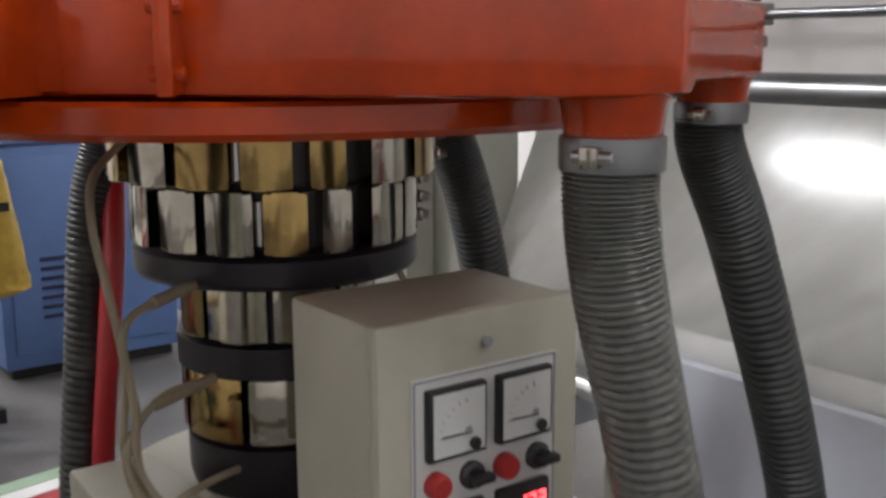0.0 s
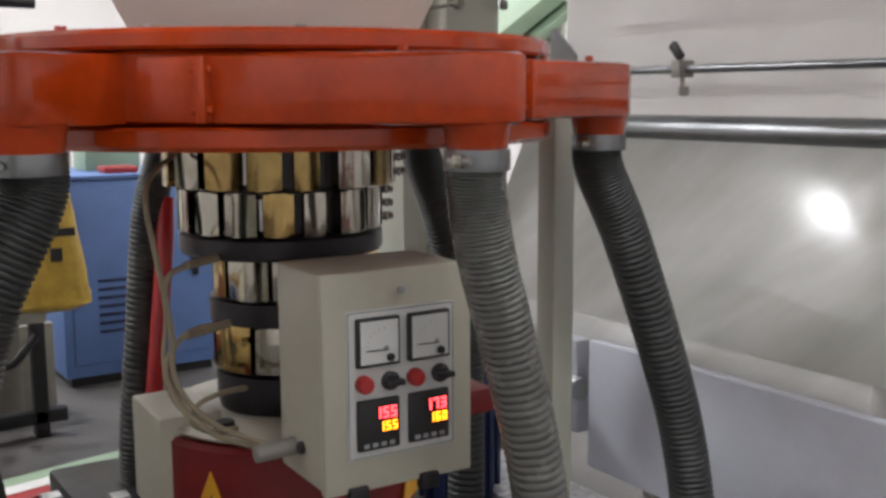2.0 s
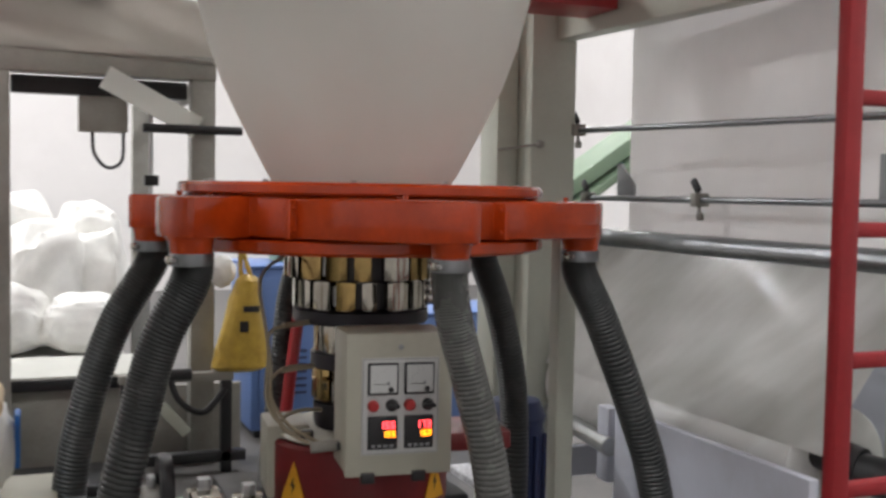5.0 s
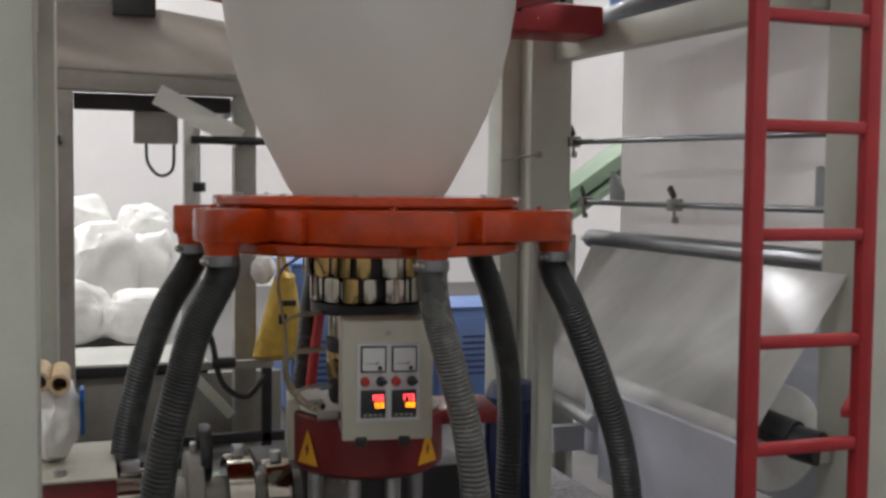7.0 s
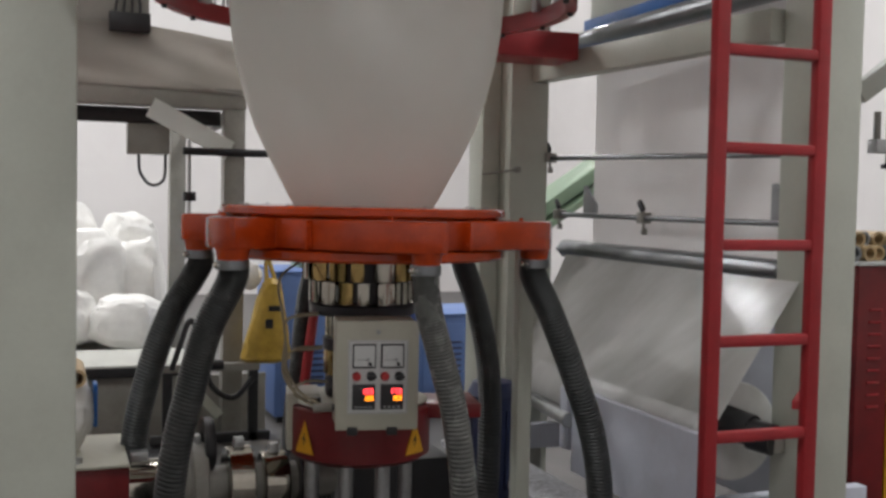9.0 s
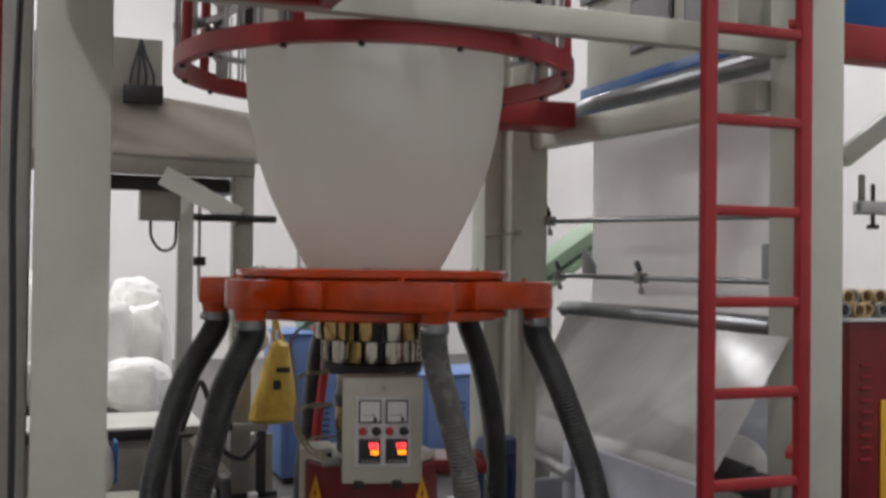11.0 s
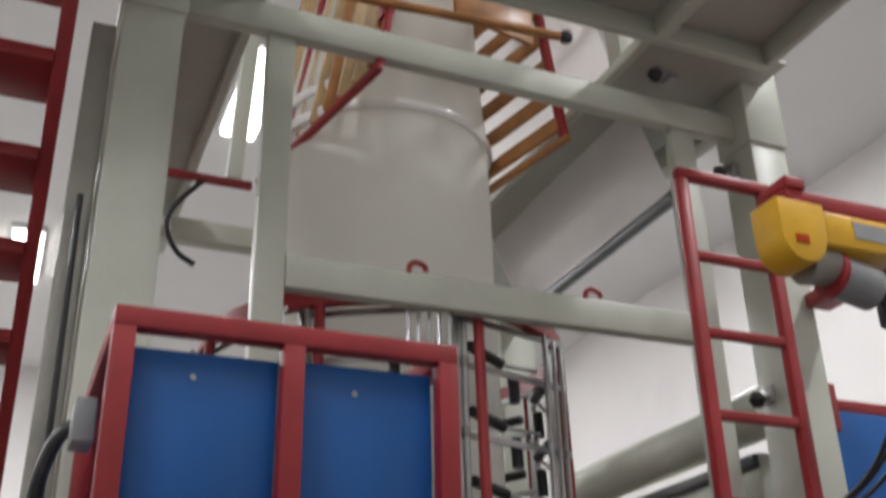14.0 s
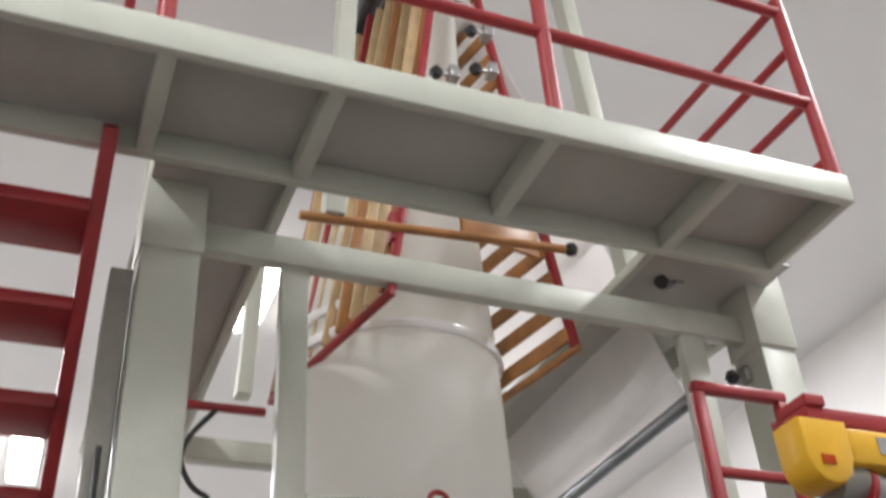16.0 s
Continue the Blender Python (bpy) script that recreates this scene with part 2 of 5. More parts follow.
def prism(points, z0, z1, bevel=0.0, bm=None):
    """A flat outline of (x, y) pulled up from z0 to z1."""
    own = bmesh.new()
    lo = [own.verts.new((x, y, z0)) for x, y in points]
    hi = [own.verts.new((x, y, z1)) for x, y in points]
    own.faces.new(lo[::-1])
    own.faces.new(hi)
    n = len(points)
    for i in range(n):
        own.faces.new((lo[i], lo[(i + 1) % n], hi[(i + 1) % n], hi[i]))
    if bevel:
        edges = [e for e in own.edges if abs(e.verts[0].co.z - e.verts[1].co.z) < 1e-6]
        bmesh.ops.bevel(own, geom=edges, offset=bevel, segments=2, affect="EDGES", profile=0.5)
    return merge(bm, own)


def frame_beam(name, label, a, b, w, h, material=None, bevel=0.006):
    ob = solo(name, beam(a, b, w, h, bevel), material or FRAME, a, label, "beam")
    return ob


# ---- the hall ----
X0, X1, Y0, Y1, TOP = -6.5, 7.5, -6.0, 15.0, 7.8
solo("floor", box(X0 - 0.2, X1 + 0.2, Y0 - 0.2, Y1 + 0.2, -0.2, 0.0, 0), FLOOR, (0, 0, 0), "worn grey concrete factory floor", "floor", kind="structure")
solo("ceiling", box(X0 - 0.2, X1 + 0.2, Y0 - 0.2, Y1 + 0.2, TOP, TOP + 0.2, 0), CEIL, (0, 0, TOP), "plain white high factory ceiling", "ceiling", kind="structure")
for nm, b4 in (("wall_north", (X0, X1, Y1, Y1 + 0.2)), ("wall_south", (X0, X1, Y0 - 0.2, Y0)), ("wall_west", (X0 - 0.2, X0, Y0, Y1)), ("wall_east", (X1, X1 + 0.2, Y0, Y1))):
    solo(nm, box(*b4, 0, TOP, 0), WALL, ((b4[0] + b4[1]) / 2, (b4[2] + b4[3]) / 2, 0), "white painted plaster factory wall", "wall", kind="structure")


def ceiling_or_fill_lamp(x, y, length):
    t = thing("ceiling_or_fill_lamp", (x, y, 7.8), "lit white strip lamp under the ceiling, some of them added fill", "lamp", "ceiling lamps")
    part("housing", box(x - 0.2, x + 0.2, y - length / 2 - 0.05, y + length / 2 + 0.05, 7.74, 7.8, 0.01), WHITEPANEL, t)
    part("diffuser", box(x - 0.17, x + 0.17, y - length / 2, y + length / 2, 7.68, 7.738, 0.02), LAMPGLOW, t, "glowing white diffuser")


# the added fill lamps get the same housing and diffuser
for lx, ly, length, watts in LAMPS:
    ceiling_or_fill_lamp(lx, ly, length)

# ---- steel tower round the film bubble ----
CX, CY = 0.84, 1.38
TURN_RATE = -1.22


def corner_post(name, x0, x1, y0, y1, z1, label):
    t = thing(name, ((x0 + x1) / 2, (y0 + y1) / 2, 0), label, "post", "tower posts")
    part("column", box(x0, x1, y0, y1, 0, z1, 0.008), FRAME, t)
    part("foot_plate", box(x0 - 0.05, x1 + 0.05, y0 - 0.05, y1 + 0.05, 0, 0.015, 0.003), DARKFRAME, t)
    return t


lfp = corner_post("tower_post", -0.43, -0.225, 0.45, 0.65, 4.40, "grey-green painted square steel tower post")
rfp = corner_post("tower_post", 2.20, 2.385, 0.45, 0.65, 4.40, "grey-green painted square steel tower post")
rrp = corner_post("tower_post", 1.865, 2.075, 2.30, 2.60, 4.40, "grey-green painted square steel tower post behind the bubble")
part("back_channel", box(1.765, 1.862, 2.42, 2.60, 0, 4.40, 0.006), FRAME, rrp, "grey-green channel beside the post")
part("pipe_clip", rod((1.755, 2.39, 1.775), (1.90, 2.285, 1.80), 0.006, 8), DARKFRAME, rrp)
part("clip_bolt", rod((1.90, 2.27, 1.80), (1.90, 2.299, 1.80), 0.016, 10), DARKFRAME, rrp)
lrp = corner_post("tower_post", -0.43, -0.225, 2.30, 2.60, 4.40, "grey-green painted square steel tower post")
for t, x0, x1 in ((lfp, -0.44, -0.215), (rfp, 2.19, 2.395)):
    bm = box(x0, x1, 0.438, 0.66, 4.36, 4.86, 0.006)
    part("joint_plate", bm, FRAME, t, "bolted joint plate")
    xb = (x0 + x1) / 2 + (0.0 if x0 < 0 else 0.045)
    part("bolt", rod((xb, 0.42, 4.78), (xb, 0.45, 4.78), 0.018), BLACK, t)

frame_beam("tower_beam", "grey-green upper cross beam of the tower", (-0.225, 0.56, 4.505), (2.20, 0.56, 4.475), 0.06, 0.125)
frame_beam("tower_upright", "grey-green intermediate upright of the tower", (0.150, 0.58, 2.53), (0.150, 0.58, 4.44), 0.105, 0.06)
frame_beam("tower_upright", "grey-green intermediate upright beside the ladder", (1.925, 0.58, 2.53), (1.925, 0.58, 4.44), 0.115, 0.06)
frame_beam("tower_beam", "grey-green middle cross beam of the tower", (0.204, 0.58, 3.483), (1.865, 0.58, 3.49), 0.06, 0.12)
frame_beam("tower_beam", "grey-green lower cross beam of the tower", (-0.225, 0.58, 2.478), (2.20, 0.58, 2.478), 0.06, 0.095)
for x, far in ((-0.33, -0.33), (2.19, 2.02)):
    for z in (2.30, 4.55):
        frame_beam("side_beam", "grey-green side beam of the tower", (x, 0.66, z), (far, 2.298, z), 0.09, 0.12)
frame_beam("rear_beam", "grey-green rear cross beam of the tower", (-0.22, 2.45, 4.5), (1.86, 2.45, 4.5), 0.10, 0.12)
for hx in (0.690, 1.415):
    solo("hook", tube([(hx - 0.03, 0.58, 3.552), (hx - 0.025, 0.58, 3.585), (hx, 0.58, 3.60), (hx + 0.03, 0.58, 3.59), (hx + 0.04, 0.58, 3.57)], 0.010), RED, (hx, 0.58, 3.552), "small red bent steel hook on the beam", "hook", "beam hooks")


# ---- deck over the tower's front ----
def deck():
    t = thing("deck", (0.6, 0.0, 4.58), "grey-green steel walkway deck seen from below", "deck")
    part("plate", box(-2.6, 2.16, -0.29, 0.23, 4.685, 4.695, 0), DECK, t)
    part("front_channel", box(-2.6, 2.165, -0.31, -0.27, 4.58, 4.71, 0.004), FRAME, t)
    part("rear_channel", box(-2.6, 2.165, 0.21, 0.25, 4.58, 4.684, 0.004), FRAME, t)
    part("end_channel", box(2.13, 2.165, -0.268, 0.208, 4.58, 4.684, 0.004), FRAME, t)
    for x in (-2.0, -1.2, -0.48, 0.07, 0.86, 1.62):
        part("rib", box(x - 0.03, x + 0.03, -0.268, 0.208, 4.585, 4.684, 0.004), FRAME, t)
    for x0, x1, xe in ((-0.43, 0.06, 0.06), (1.60, 2.30, 1.60)):
        part("side_plate", box(x0, x1, 0.255, 3.0, 4.66, 4.675, 0.002), DECK, t)
        part("side_channel", box(xe - 0.02, xe + 0.02, 0.255, 3.0, 4.61, 4.659, 0.004), FRAME, t)


deck()


def railing():
    t = thing("railing", (0.9, -0.27, 4.70), "red painted steel tube railing on the deck edge", "railing")
    for x in (-1.6, -0.5, 0.885, 2.145):
        part("post", rod((x, -0.27, 4.70), (x, -0.27, 5.75), 0.03), RED, t)
    for z in (5.17, 5.72):
        part("rail", rod((-2.5, -0.27, z), (2.145, -0.27, z - 0.05), 0.026), RED, t)
    part("end_post", rod((2.10, 0.9, 4.70), (2.10, 0.9, 5.75), 0.03), RED, t)
    for z in (4.82, 5.14, 5.45, 5.72):
        part("side_rail", rod((2.145, -0.27, z), (2.10, 0.9, z), 0.022), RED, t)


railing()


# ---- ladder ----
def ladder():
    t = thing("ladder", (1.8, 0.21, 0), "red painted steel tube ladder with square rungs", "ladder")
    for x in (1.617, 1.997):
        part("rail", beam((x, 0.21, 0.0), (x, 0.21, 3.935), 0.05, 0.045, 0.012), RED, t)
    for k in range(13):
        z = 3.619 - 0.3 * k
        part("rung", beam((1.64, 0.21, z), (1.975, 0.21, z), 0.035, 0.035, 0.006), RED, t)
    part("top_bar", beam((1.594, 0.21, 3.955), (2.02, 0.21, 3.955), 0.05, 0.045, 0.012), RED, t)
    for z in (1.0, 2.47, 3.85):
        part("stay", beam((1.97, 0.235, z), (2.19, 0.45, z), 0.03, 0.03, 0.004), RED, t)


ladder()


# ---- stairs ----
def stairs():
    t = thing("stairs", (-1.0, 2.4, 0), "dark red painted steel stairs with flat treads", "stairs")
    n, run, rise = 19, 0.235, 0.245
    for x in (-0.60, -1.42):
        part("stringer", beam((x, 0.15 + n * run, 4.62 - n * rise), (x, 0.15, 4.62), 0.05, 0.20, 0.004), RED, t)
    for k in range(1, n):
        y, z = 0.15 + k * run, 4.62 - k * rise
        part("tread", box(-1.395, -0.625, y - 0.14, y + 0.14, z - 0.05, z, 0.004), RED, t)
    for x in (-0.60, -1.42):
        part("handrail", rod((x, 0.15 + n * run, 5.55 - n * rise), (x, 0.15, 5.55), 0.02), RED, t)
        for k in (2, 8, 14):
            y, z = 0.15 + k * run, 4.62 - k * rise
            part("baluster", rod((x, y, z), (x, y, z + 0.93), 0.016), RED, t)


stairs()


# ---- film bubble ----
HAUL = radians(12)


def bubble():
    prof = [(0.262, 1.605), (0.284, 1.635), (0.318, 1.70), (0.365, 1.79), (0.418, 1.90), (0.460, 2.02), (0.492, 2.15), (0.512, 2.28), (0.520, 2.40), (0.514, 2.6),
            (0.503, 2.9), (0.498, 3.4), (0.495, 4.0), (0.49, 4.45)]
    bm = bmesh.new()
    seg = 72
    rings = []
    for r, z in prof:
        rings.append([bm.verts.new((CX + r * math.cos(2 * math.pi * i / seg), CY + r * math.sin(2 * math.pi * i / seg), z)) for i in range(seg)])
    # the tube is pressed flat between the boards towards the nip
    ca, sa = math.cos(HAUL), math.sin(HAUL)
    for k in range(1, 13):
        f = k / 12
        z = 4.45 + 2.4 * f
        rx = 0.485 * (1 - f) + 0.012
        ry = 0.49 + (0.755 - 0.49) * f
        row = []
        for i in range(seg):
            u, v = rx * math.cos(2 * math.pi * i / seg - HAUL), ry * math.sin(2 * math.pi * i / seg - HAUL)
            row.append(bm.verts.new((CX + u * ca - v * sa, CY + u * sa + v * ca, z)))
        rings.append(row)
    for p, q in zip(rings, rings[1:]):
        for i in range(seg):
            j = (i + 1) % seg
            bm.faces.new((p[i], p[j], q[j], q[i]))
    return solo("film_bubble", bm, FILM, (CX, CY, 1.605), "blown bubble of milky white plastic film above the ring", "plastic film")


bubble()


# ---- air ring ----
def lug_outline(a):
    er, et = Vector((math.cos(a), math.sin(a))), Vector((-math.sin(a), math.cos(a)))
    c = Vector((CX, CY))
    start = a - radians(50)
    pts = [c + Vector((math.cos(start), math.sin(start))) * 0.50, c + Vector((math.cos(start), math.sin(start))) * 0.53]
    corner = [(0.690, -0.10), (0.716, -0.03), (0.722, 0.015), (0.716, 0.045), (0.70, 0.06)]
    pts += [c + er * u + et * v for u, v in corner]
    pts += [c + er * 0.58 + et * 0.062, c + er * 0.40 + et * 0.062]
    for k in range(1, 6):
        b = a + radians(8) - radians(58) * k / 6
        pts.append(c + Vector((math.cos(b), math.sin(b))) * 0.40)
    return [(p.x, p.y) for p in pts]


LUGS = [-28, 32, 92, 152, 212, 272]


def air_ring():
    t = thing("air_ring", (CX, CY, 1.418), "glossy orange painted cast air ring with six hose inlets", "air ring")
    part("body", lathe([(0.24, 1.4600), (0.512, 1.4600), (0.524, 1.467), (0.524, 1.568), (0.518, 1.574), (0.30, 1.574)], (CX, CY, 0), 96), ORANGE, t)
    part("top_plate", lathe([(0.262, 1.5755), (0.538, 1.5755), (0.544, 1.581), (0.544, 1.600), (0.536, 1.608), (0.40, 1.610), (0.30, 1.61), (0.262, 1.593)], (CX, CY, 0), 96), ORANGE, t)
    part("lower_flange", lathe([(0.22, 1.420), (0.535, 1.420), (0.546, 1.428), (0.547, 1.453), (0.54, 1.458), (0.24, 1.459)], (CX, CY, 0), 96), ORANGE, t, "orange lower flange with a dark seam above it")
    for d in LUGS:
        a = radians(d)
        bm = prism(lug_outline(a), 1.462, 1.568, 0.010)
        hx, hy = CX + 0.658 * math.cos(a), CY + 0.658 * math.sin(a)
        lug = part("inlet", bm, ORANGE, t, "orange cast tangential air inlet")
        w = 0.047 if d == 272 else 0.053
        part("spigot", lathe([(0.0, 1.413), (w - 0.003, 1.413), (w, 1.428), (w + 0.004, 1.455), (w + 0.012, 1.467), (0.0, 1.468)], (hx, hy, 0), 32), ORANGE, lug)
        b = a - radians(38)
        e, f = Vector((math.cos(b), math.sin(b), 0)), Vector((-math.sin(b), math.cos(b), 0))
        c = Vector((CX, CY, 1.514)) + e * 0.535
        part("joint_flange", box(-0.045, 0.045, -0.008, 0.008, -0.050, 0.050, 0.003, None, Matrix.Translation(c) @ Matrix.Rotation(b, 4, "Z")), ORANGE, lug)
        for dz in (-0.030, 0.030):
            p = c + e * 0.030 + Vector((0, 0, dz))
            part("flange_bolt", rod(p - f * 0.016, p + f * 0.016, 0.007, 8), ORANGE, lug)
        for s in (-0.09, 0.0):
            b = a - radians(9.5)
            px, py = CX + (0.62 + s) * math.cos(b), CY + (0.62 + s) * math.sin(b)
            part("bolt", rod((px, py, 1.548), (px, py, 1.580), 0.008, 8), ORANGE, lug)
    for d in range(0, 360, 30):
        a = radians(d + 10)
        part("bolt", rod((CX + 0.47 * math.cos(a), CY + 0.47 * math.sin(a), 1.608), (CX + 0.47 * math.cos(a), CY + 0.47 * math.sin(a), 1.616), 0.009, 8), GALV, t)


air_ring()


# ---- ribbed hoses ----
def hose(name, deg, path, material, label, scale=1.0):
    a = radians(deg)
    hx, hy = CX + 0.658 * math.cos(a), CY + 0.658 * math.sin(a)
    t = thing(name, (hx, hy, 0.3), label, "hose", "air hoses")
    pts = [(hx, hy, 1.43), (hx, hy, 1.36)] + path
    length = sum((Vector(p) - Vector(q)).length for p, q in zip(pts, pts[1:]))
    ribs = int(length / 0.0118)
    n = ribs * 6

    def r(k, turn):
        # a spiral of rounded ribs with narrow grooves between them
        u = (k / 6 + turn) % 1.0
        return (0.0500 + 0.0062 * abs(math.sin(math.pi * u)) ** 0.6) * scale

    part("ribbed_tube", tube(pts, 0.055, n, 26, None, r), material, t)
    wide = 0.0600 * scale
    clamp = part("hose_clamp", lathe([(wide - 0.004, 1.392), (wide, 1.392), (wide + 0.0006, 1.398), (wide + 0.0006, 1.418), (wide, 1.424), (wide - 0.004, 1.424)], (hx, hy, 0), 32), ROLLER, t, "steel hose clamp band")
    b = radians(205)
    er, et = Vector((math.cos(b), math.sin(b), 0)), Vector((-math.sin(b), math.cos(b), 0))
    c = Vector((hx, hy, 1.408)) + er * (wide + 0.006)
    part("clamp_screw", rod(c - et * 0.018, c + et * 0.022, 0.006, 10), GALV, clamp)
    part("clamp_housing", box(-0.008, 0.008, -0.009, 0.009, -0.010, 0.010, 0.002, None, Matrix.Translation(c) @ Matrix.Rotation(b, 4, "Z")), STEEL, clamp)
    return t


hose("air_hose", -28, [(1.497, 1.07, 1.215), (1.605, 1.07, 0.97), (1.695, 1.07, 0.72), (1.72, 1.05, 0.47), (1.66, 1.02, 0.2), (1.55, 1.02, 0.07)], HOSE, "dark grey ribbed plastic air hose hanging from the ring", 0.93)
hose("air_hose", 272, [(0.876, 0.72, 1.27), (0.92, 0.72, 1.12), (0.975, 0.72, 0.92), (1.01, 0.72, 0.69), (1.03, 0.74, 0.45), (1.02, 0.8, 0.2), (1.0, 0.9, 0.07)], HOSE_PALE, "shiny pale grey ribbed plastic air hose hanging from the ring", 0.84)
hose("air_hose", 212, [(0.205, 1.03, 1.20), (0.155, 1.03, 1.02), (0.10, 1.03, 0.78), (0.08, 1.05, 0.5), (0.13, 1.1, 0.2), (0.25, 1.15, 0.07)], HOSE, "dark grey ribbed plastic air hose hanging from the ring", 0.93)
hose("air_hose", 152, [(0.15, 1.69, 1.17), (0.065, 1.69, 0.92), (0.015, 1.69, 0.65), (0.03, 1.65, 0.35), (0.12, 1.6, 0.07)], HOSE, "dark grey ribbed plastic air hose hanging from the ring", 0.93)
hose("air_hose", 92, [(0.775, 2.04, 1.20), (0.747, 2.04, 0.92), (0.716, 2.04, 0.60), (0.72, 2.02, 0.40), (0.76, 1.95, 0.07)], HOSE, "dark ribbed air hose behind the die with red glints", 0.78)
hose("air_hose", 32, [(1.46, 1.73, 1.20), (1.52, 1.73, 0.95), (1.54, 1.73, 0.70), (1.52, 1.7, 0.35), (1.45, 1.6, 0.07)], HOSE, "dark grey ribbed plastic air hose hanging from the ring", 0.93)
# red tube added in place of the red glint along the rear hose
solo("red_glint_tube", tube([(0.815, 2.02, 1.25), (0.795, 1.985, 1.12), (0.765, 1.965, 0.92), (0.738, 1.965, 0.65), (0.74, 1.945, 0.42), (0.77, 1.88, 0.0)], 0.022, 48, 16), REDGLINT, (0.74, 1.88, 0), "bright red bent tube standing in for the red glint on a hose behind the die", "pipe")
solo("ring_stand", beam((1.478, 1.275, 0), (1.478, 1.275, 1.47), 0.062, 0.062, 0.006), FRAME, (1.478, 1.275, 0), "slim grey-green square steel stand under the ring", "post", "ring stands")


# ---- turning die head ----
def die_head():
    t = thing("die_head", (CX, CY, 0.0), "steel film die with ceramic heater bands on a red drum", "die head")
    part("core", lathe([(0.0, 0.88), (0.105, 0.88), (0.105, 1.19), (0.15, 1.20), (0.17, 1.44), (0.25, 1.45), (0.25, 1.475), (0.0, 1.475)], (CX, CY, 0), 48), BLACKBAND, t)
    def plate(r, a0, a1, z0, z1):
        steps = (0, .2, .4, .6, .8, 1)
        pts = [(CX + rr * math.cos(a0 + (a1 - a0) * u), CY + rr * math.sin(a0 + (a1 - a0) * u)) for rr, us in ((r, steps), (r - 0.03, steps[::-1])) for u in us]
        return prism(pts, z0, z1, 0.005)

    for z0, z1, r, count, shift in ((1.333, 1.436, 0.233, 17, 0.0), (1.245, 1.327, 0.206, 17, 0.10)):
        for k in range(count):
            a0 = 2 * math.pi * k / count + shift
            fill = (0.86, 0.55, 0.82, 0.62, 0.90, 0.74, 0.80)[(k * 3) % 7]
            tone = BRASS if (z0 > 1.3 and k % 2 == 0) or k % 5 == 1 else STEEL
            p = part("heater_plate", plate(r, a0, a0 + 2 * math.pi / count * fill, z0, z1), tone, t)
            if k % 4 == 2:
                mid = a0 + 2 * math.pi / count * (fill + 1) / 2
                part("spring_bolt", rod((CX + (r - 0.012) * math.cos(mid), CY + (r - 0.012) * math.sin(mid), z0 + 0.012), (CX + (r - 0.012) * math.cos(mid), CY + (r - 0.012) * math.sin(mid), z1 - 0.012), 0.006, 8), GALV, p)
        part("backing_band", lathe([(r - 0.05, z0 + 0.004), (r - 0.032, z0 + 0.004), (r - 0.032, z1 - 0.004), (r - 0.05, z1 - 0.004)], (CX, CY, 0), 64), BLACKBAND, t)
    part("dark_band", lathe([(0.12, 1.198), (0.200, 1.198), (0.205, 1.205), (0.205, 1.236), (0.198, 1.242), (0.12, 1.242)], (CX, CY, 0), 64), BLACKBAND, t, "black insulating band under the heaters")
    for z0, z1, r, count in ((1.11, 1.196, 0.142, 9), (0.965, 1.06, 0.146, 8)):
        for k in range(count):
            a0 = 2 * math.pi * k / count
            a1 = a0 + 2 * math.pi / count * 0.9
            pts = [(CX + rr * math.cos(a0 + (a1 - a0) * s), CY + rr * math.sin(a0 + (a1 - a0) * s)) for rr, ss in ((r, (0, .25, .5, .75, 1)), (r - 0.03, (1, .75, .5, .25, 0))) for s in ss]
            part("neck_heater", prism(pts, z0, z1, 0.004), STEEL if k % 4 else BRASS, t)
    part("neck_band", lathe([(0.1, 1.062), (0.15, 1.062), (0.15, 1.105), (0.1, 1.105)], (CX, CY, 0), 48), BLACKBAND, t)
    part("neck_foot", lathe([(0.1, 0.88), (0.135, 0.88), (0.14, 0.90), (0.14, 0.955), (0.1, 0.96)], (CX, CY, 0), 48), BLACKBAND, t)
    drum = part("drum", lathe([(0.0, 0.65), (0.24, 0.65), (0.27, 0.67), (0.27, 0.848), (0.262, 0.857), (0.0, 0.862)], (CX, CY, 0), 72), DRUM_RED, t, "dark red painted drum")
    part("drum_cover", lathe([(0.11, 0.863), (0.255, 0.863), (0.258, 0.868), (0.25, 0.874), (0.11, 0.879)], (CX, CY, 0), 72), CREAM, drum, "dusty cream cover plate")
    for d in (-144, -47, 150, 40, 95):
        a = radians(d)
        er, et = Vector((math.cos(a), math.sin(a), 0)), Vector((-math.sin(a), math.cos(a), 0))
        c = Vector((CX, CY, 0.752)) + er * 0.266
        bm = bmesh.new()
        vs = []
        for lift in (0.0, 0.003):
            vs.append([bm.verts.new(c + er * (lift + 0.005) + et * u + Vector((0, 0, w))) for u, w in ((-0.052, -0.06), (0.052, -0.06), (0.0, 0.06))])
        bm.faces.new(vs[1])
        bm.faces.new(vs[0][::-1])
        for i in range(3):
            j = (i + 1) % 3
            bm.faces.new((vs[0][i], vs[0][j], vs[1][j], vs[1][i]))
        sign = part("warning_sign", bm, WARN, t, "yellow warning triangle sticker")
        bm = bmesh.new()
        c2 = c + er * 0.0095
        loop = [bm.verts.new(c2 + et * u + Vector((0, 0, w))) for u, w in ((0.004, 0.018), (-0.012, -0.012), (-0.002, -0.010), (-0.006, -0.036), (0.011, -0.004), (0.002, -0.006))]
        bm.faces.new(loop)
        bmesh.ops.solidify(bm, geom=bm.faces[:], thickness=0.001)
        part("flash_symbol", bm, BLACK, sign)
    for d in (20, 110, 200, 290, 250):
        a = radians(d)
